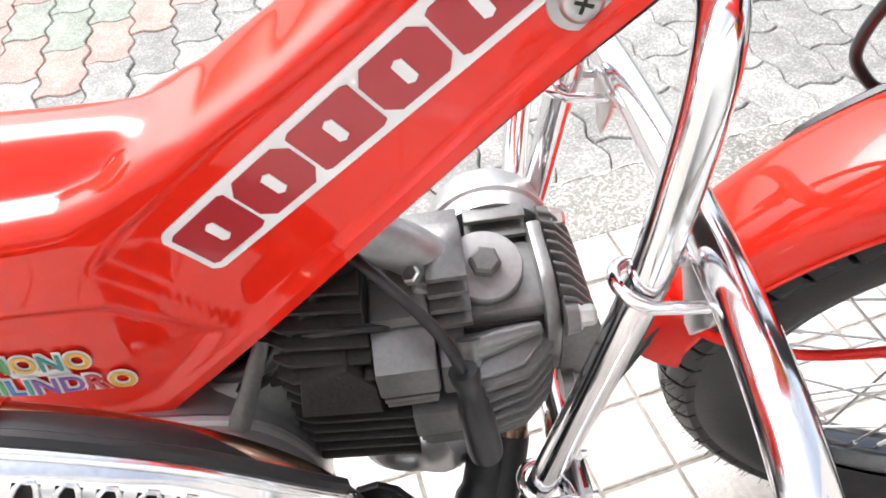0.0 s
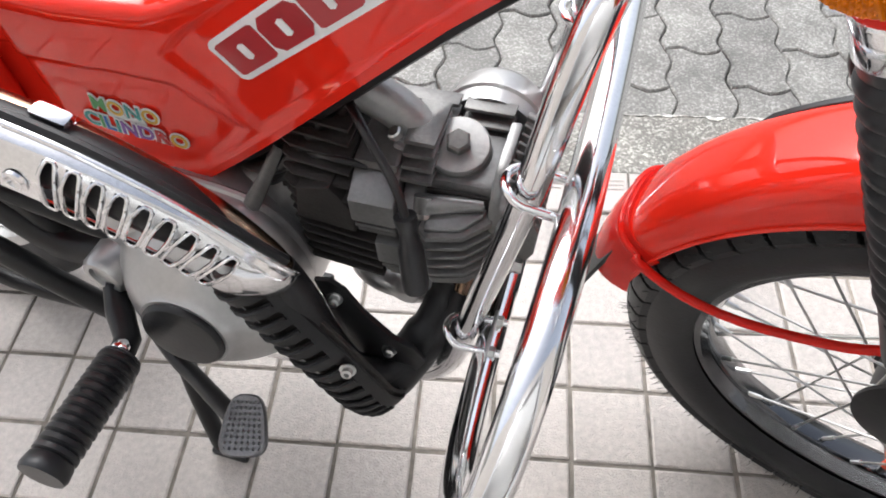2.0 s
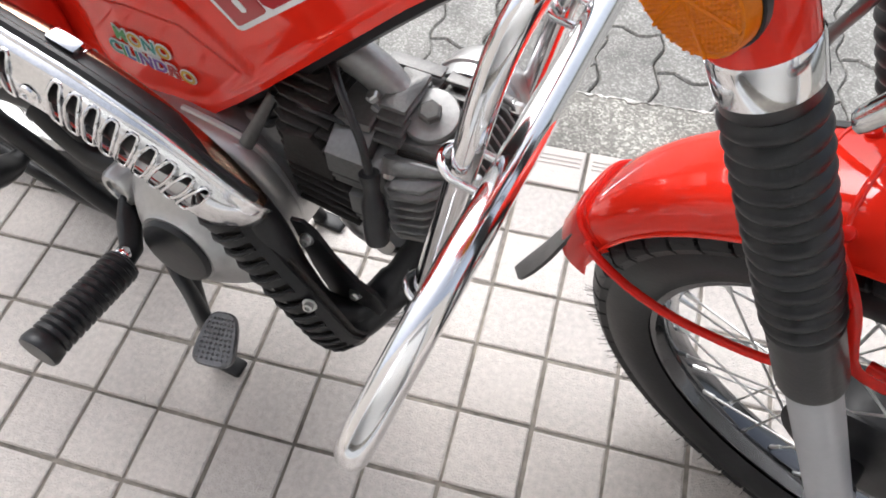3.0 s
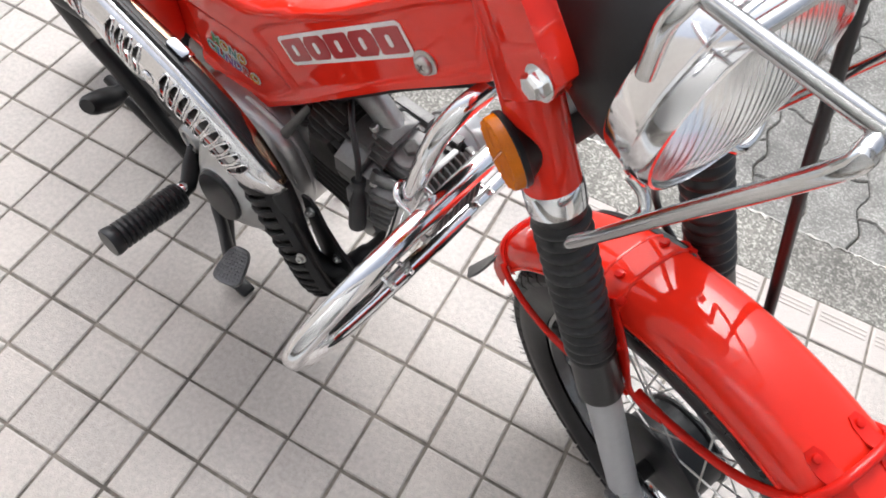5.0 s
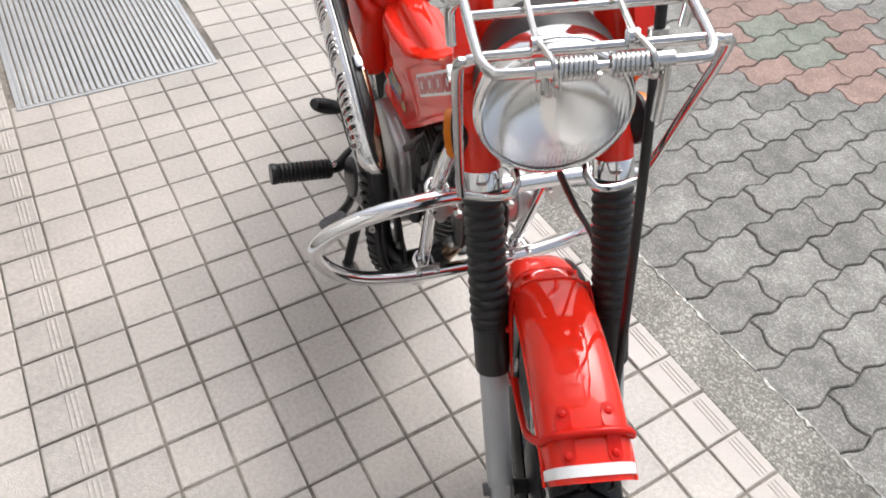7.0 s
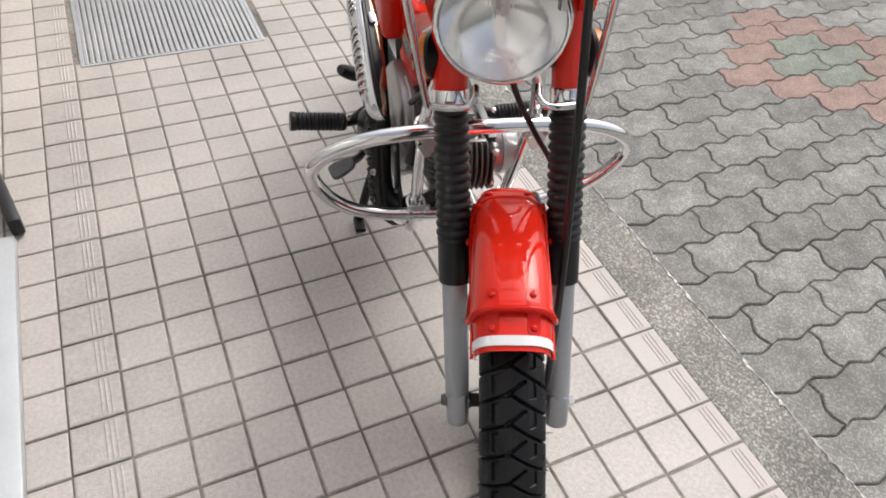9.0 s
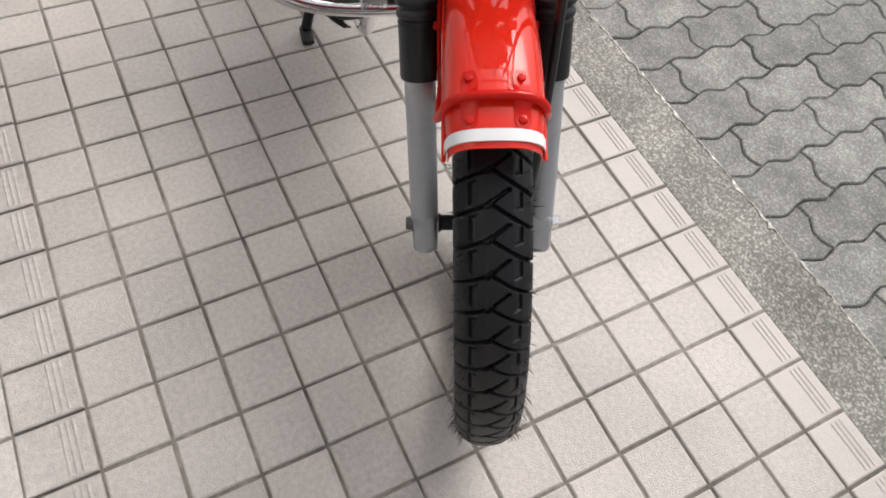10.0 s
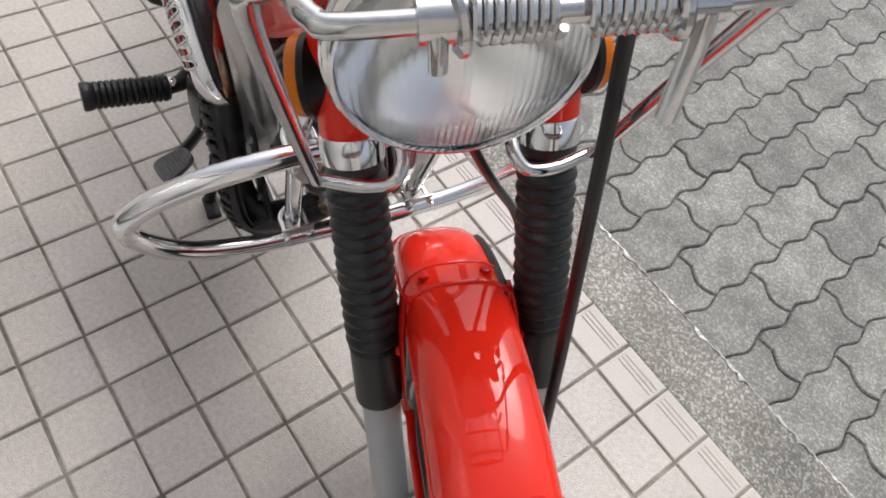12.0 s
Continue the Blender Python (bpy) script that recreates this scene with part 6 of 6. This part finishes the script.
# ---- things on the terrace ----
GR = thing("floor_grate", "recessed galvanised drain grate with many thin bars", "grate", pose(-1.58, -0.7, 0))
bm = bmesh.new()
for c, s in (((0, -0.276, -0.004), (0.81, 0.012, 0.014)), ((0, 0.276, -0.004), (0.81, 0.012, 0.014)), ((-0.4, 0, -0.004), (0.012, 0.54, 0.014)), ((0.4, 0, -0.004), (0.012, 0.54, 0.014))):
    block(bm, c, s, 0.001, seg=1)
part("grate_frame", bm, GRATE, GR)
bm = bmesh.new()
block(bm, (0, 0, -0.0018), (0.79, 0.54, 0.003), 0)
part("pit", bm, GROUT, GR)
for k in range(32):
    bm = bmesh.new()
    block(bm, (0, -0.2635 + k * 0.017, 0.0015), (0.788, 0.011, 0.006), 0.001, seg=1)
    part("bar", bm, GRATE, GR)

# sliding door at the shop front, and unseen walls added to close the place
DOOR = thing("sliding_door", "pale aluminium sliding door leaf on its track", "door", pose(0.55, -1.23, 0))
bm = bmesh.new()
block(bm, (0, 0.02, 0.012), (2.0, 0.075, 0.024), 0.003)
part("track", bm, ALUMINIUM, DOOR)
bm = bmesh.new()
block(bm, (0, 0.0, 0.11), (2.0, 0.035, 0.17), 0.004)
block(bm, (-0.96, 0.0, 1.1), (0.08, 0.035, 2.0), 0.004)
block(bm, (0.96, 0.0, 1.1), (0.08, 0.035, 2.0), 0.004)
block(bm, (0, 0.0, 2.1), (2.0, 0.035, 0.08), 0.004)
part("door_frame", bm, ALUMINIUM, DOOR)
bm = bmesh.new()
block(bm, (0, 0.0, 1.12), (1.84, 0.006, 1.88), 0)
part("pane", bm, GLASS, DOOR).visible_shadow = False
bm = bmesh.new()
block(bm, (-1.16, 0.035, 0.03), (0.3, 0.03, 0.05), 0.008, Matrix.Rotation(radians(12), 3, "Z"))
part("door_stop", bm, RUBBER, DOOR)
# unseen walls beside the door and above it, added to hold sky light off
slab("wall_front_1", (-6.0, -1.4, -0.08), (-0.47, -1.262, 2.7), ADDED_WALL, "unseen plain brown-grey wall beside the door, added to shade the terrace", category="wall")
slab("wall_front_2", (1.57, -1.4, -0.08), (6.0, -1.262, 2.7), ADDED_WALL, "unseen plain brown-grey wall beside the door, added to shade the terrace", category="wall")
slab("lintel", (-0.466, -1.4, 2.16), (1.566, -1.262, 2.7), ADDED_WALL, "unseen plain brown-grey wall over the door, added to shade the terrace", category="wall")
# tall pale wall out of view, added to bounce light and be mirrored
slab("wall_south", (-1.3, -2.6, -0.08), (5, -2.45, 5.0), PLASTER, "unseen plain pale wall behind the terrace, added for bounce and reflections", category="wall")


# ---- floor tiles, nosing and pavers ----
T_MESH = tile_mesh("tile", PITCH - GAP, PITCH - GAP, mat=TILE)
N_MESH = tile_mesh("nosing", PITCH - GAP, 0.088 - GAP, mat=NOSING, grooves=3)


def lay(mesh, name, parent, x, y, z, rnd, turn=0.0):
    ob = new(name, mesh)
    ob.parent = parent
    ob.matrix_basis = pose(x + rnd.uniform(-1, 1) * 0.0009, y + rnd.uniform(-1, 1) * 0.0009, z + rnd.uniform(-0.0004, 0.0004), rnd.uniform(-0.2, 0.2), rnd.uniform(-0.2, 0.2), turn + rnd.uniform(-0.45, 0.45))
    return ob


def joined(name, mesh, places, mat, parent, label):
    """Many alike pieces in one mesh."""
    src = [v.co.copy() for v in mesh.vertices]
    polys = [list(p.vertices) for p in mesh.polygons]
    verts, faces = [], []
    for m in places:
        o = len(verts)
        verts += [m @ v for v in src]
        faces += [[o + k for k in p] for p in polys]
    me = bpy.data.meshes.new(name)
    me.from_pydata(verts, [], faces)
    me.materials.append(mat)
    ob = new(name, me)
    ob.parent = parent
    return tagged(ob, label, kind="stuff")


rnd = random.Random(11)
far, left = [], []
for i in range(-34, 26):
    for j in range(-14, 0):
        x, y = (i + 0.5) * PITCH, (j + 0.5) * PITCH
        if j == -11:
            left.append(Matrix.Translation((x, y, 0.004)))
            continue
        if -1.99 < x < -1.17 and -0.98 < y < -0.42:
            continue
        if j >= -10 and -14 <= i < 14:
            lay(T_MESH, "tile", FLOOR, x, y, 0, rnd)
        else:
            far.append(Matrix.Translation((x, y, rnd.uniform(-0.0004, 0.0004))))
joined("far_tiles", T_MESH, far, TILE, FLOOR, "more beige tiles farther along the terrace")
N2_MESH = tile_mesh("nosing_wide", PITCH - GAP, PITCH - 0.004, mat=TILE, grooves=3)
joined("ribbed_tiles", N2_MESH, left, TILE, FLOOR, "row of ribbed beige tiles along the shop front")
EDGE = slab("step_edge", (-6, 0.0, -0.02), (4, 0.0875, -0.004), GROUT, "row of pale ribbed nosing tiles along the kerb", category="step edge")
far = []
for i in range(-34, 26):
    if -16 <= i < 16:
        lay(N_MESH, "nosing_tile", EDGE, (i + 0.5) * PITCH, 0.044, 0.0005, rnd)
    else:
        far.append(Matrix.Translation(((i + 0.5) * PITCH, 0.044, 0.0005)))
joined("far_nosing", N_MESH, far, NOSING, EDGE, "more nosing tiles")


PX, PY = 0.11385, 0.2271


def paver_mesh(name, mat):
    """A paver with two zigzag flanks and bowed ends; its centre at the origin, its top at z 0."""
    zig = [(0.0, -0.002), (0.024, -0.0085), (0.0745, 0.0085), (0.1375, -0.0085), (0.188, 0.0085), (PY, -0.002)]
    soft = []
    for (y0, x0), (y1, x1) in zip(zig, zig[1:]):
        n = 3
        for k in range(n):
            t = k / n
            soft.append((y0 + (y1 - y0) * t, x0 + (x1 - x0) * (t * t * (3 - 2 * t))))
    soft.append(zig[-1])
    end = [(0.1, 0.004), (0.28, 0.0065), (0.42, -0.004), (0.58, -0.014), (0.75, -0.0125), (0.9, -0.005)]
    ring = [(x, y) for y, x in soft] + [(u * PX, PY + e) for u, e in end] + [(PX + x, y) for y, x in soft[::-1]] + [(u * PX, e) for u, e in end[::-1]]
    cx, cy = PX / 2, PY / 2
    bm = bmesh.new()

    def ring_at(shrink, z):
        n, out = len(ring), []
        for k in range(n):
            a, b, c = Vector((*ring[k - 1], 0)), Vector((*ring[k], 0)), Vector((*ring[(k + 1) % n], 0))
            nrm = (c - a).normalized().cross(Vector((0, 0, 1)))
            q = b + nrm * shrink
            out.append(bm.verts.new((q.x - cx, q.y - cy, z)))
        return out
    r0, r1, r2 = ring_at(0.0015, -0.05), ring_at(0.0015, -0.0035), ring_at(0.0045, 0)
    n = len(ring)
    for a, b in ((r0, r1), (r1, r2)):
        for k in range(n):
            bm.faces.new((a[k], a[(k + 1) % n], b[(k + 1) % n], b[k]))
    bm.faces.new(r2)
    finish(bm, False)
    me = bpy.data.meshes.new(name)
    bm.to_mesh(me)
    bm.free()
    me.materials.append(mat)
    return me


# running bond; a diamond of four by four pink pavers round four green ones
DIAMOND = {}
for m in range(4):
    for n in range(4):
        DIAMOND[(-9 + m + n, m - n)] = "green" if 0 < m < 3 and 0 < n < 3 else "pink"
P_MESH = {"grey": paver_mesh("paver", PAVER), "pink": paver_mesh("paver_pink", PAVER_PINK), "green": paver_mesh("paver_green", PAVER_GREEN)}
far = []
for i in range(-34, 36):
    for j in range(-3, 24):
        x = 0.0699 + (i + 0.5) * PX
        y = 0.6003 + PY * (j + (i % 2) / 2 + 0.5)
        if y < 0.1:
            continue
        tone = DIAMOND.get((i, round((y - 1.5086) / (PY / 2))), "grey")
        z = -0.065 + rnd.uniform(-0.0012, 0.0012)
        if tone != "grey" or -11 <= i < 12 and j < 8:
            lay(P_MESH[tone], "paver", ROAD, x, y, z, rnd)
        else:
            far.append(Matrix.Translation((x, y, z)))
joined("far_pavers", P_MESH["grey"], far, PAVER, ROAD, "grey wavy pavers farther off")
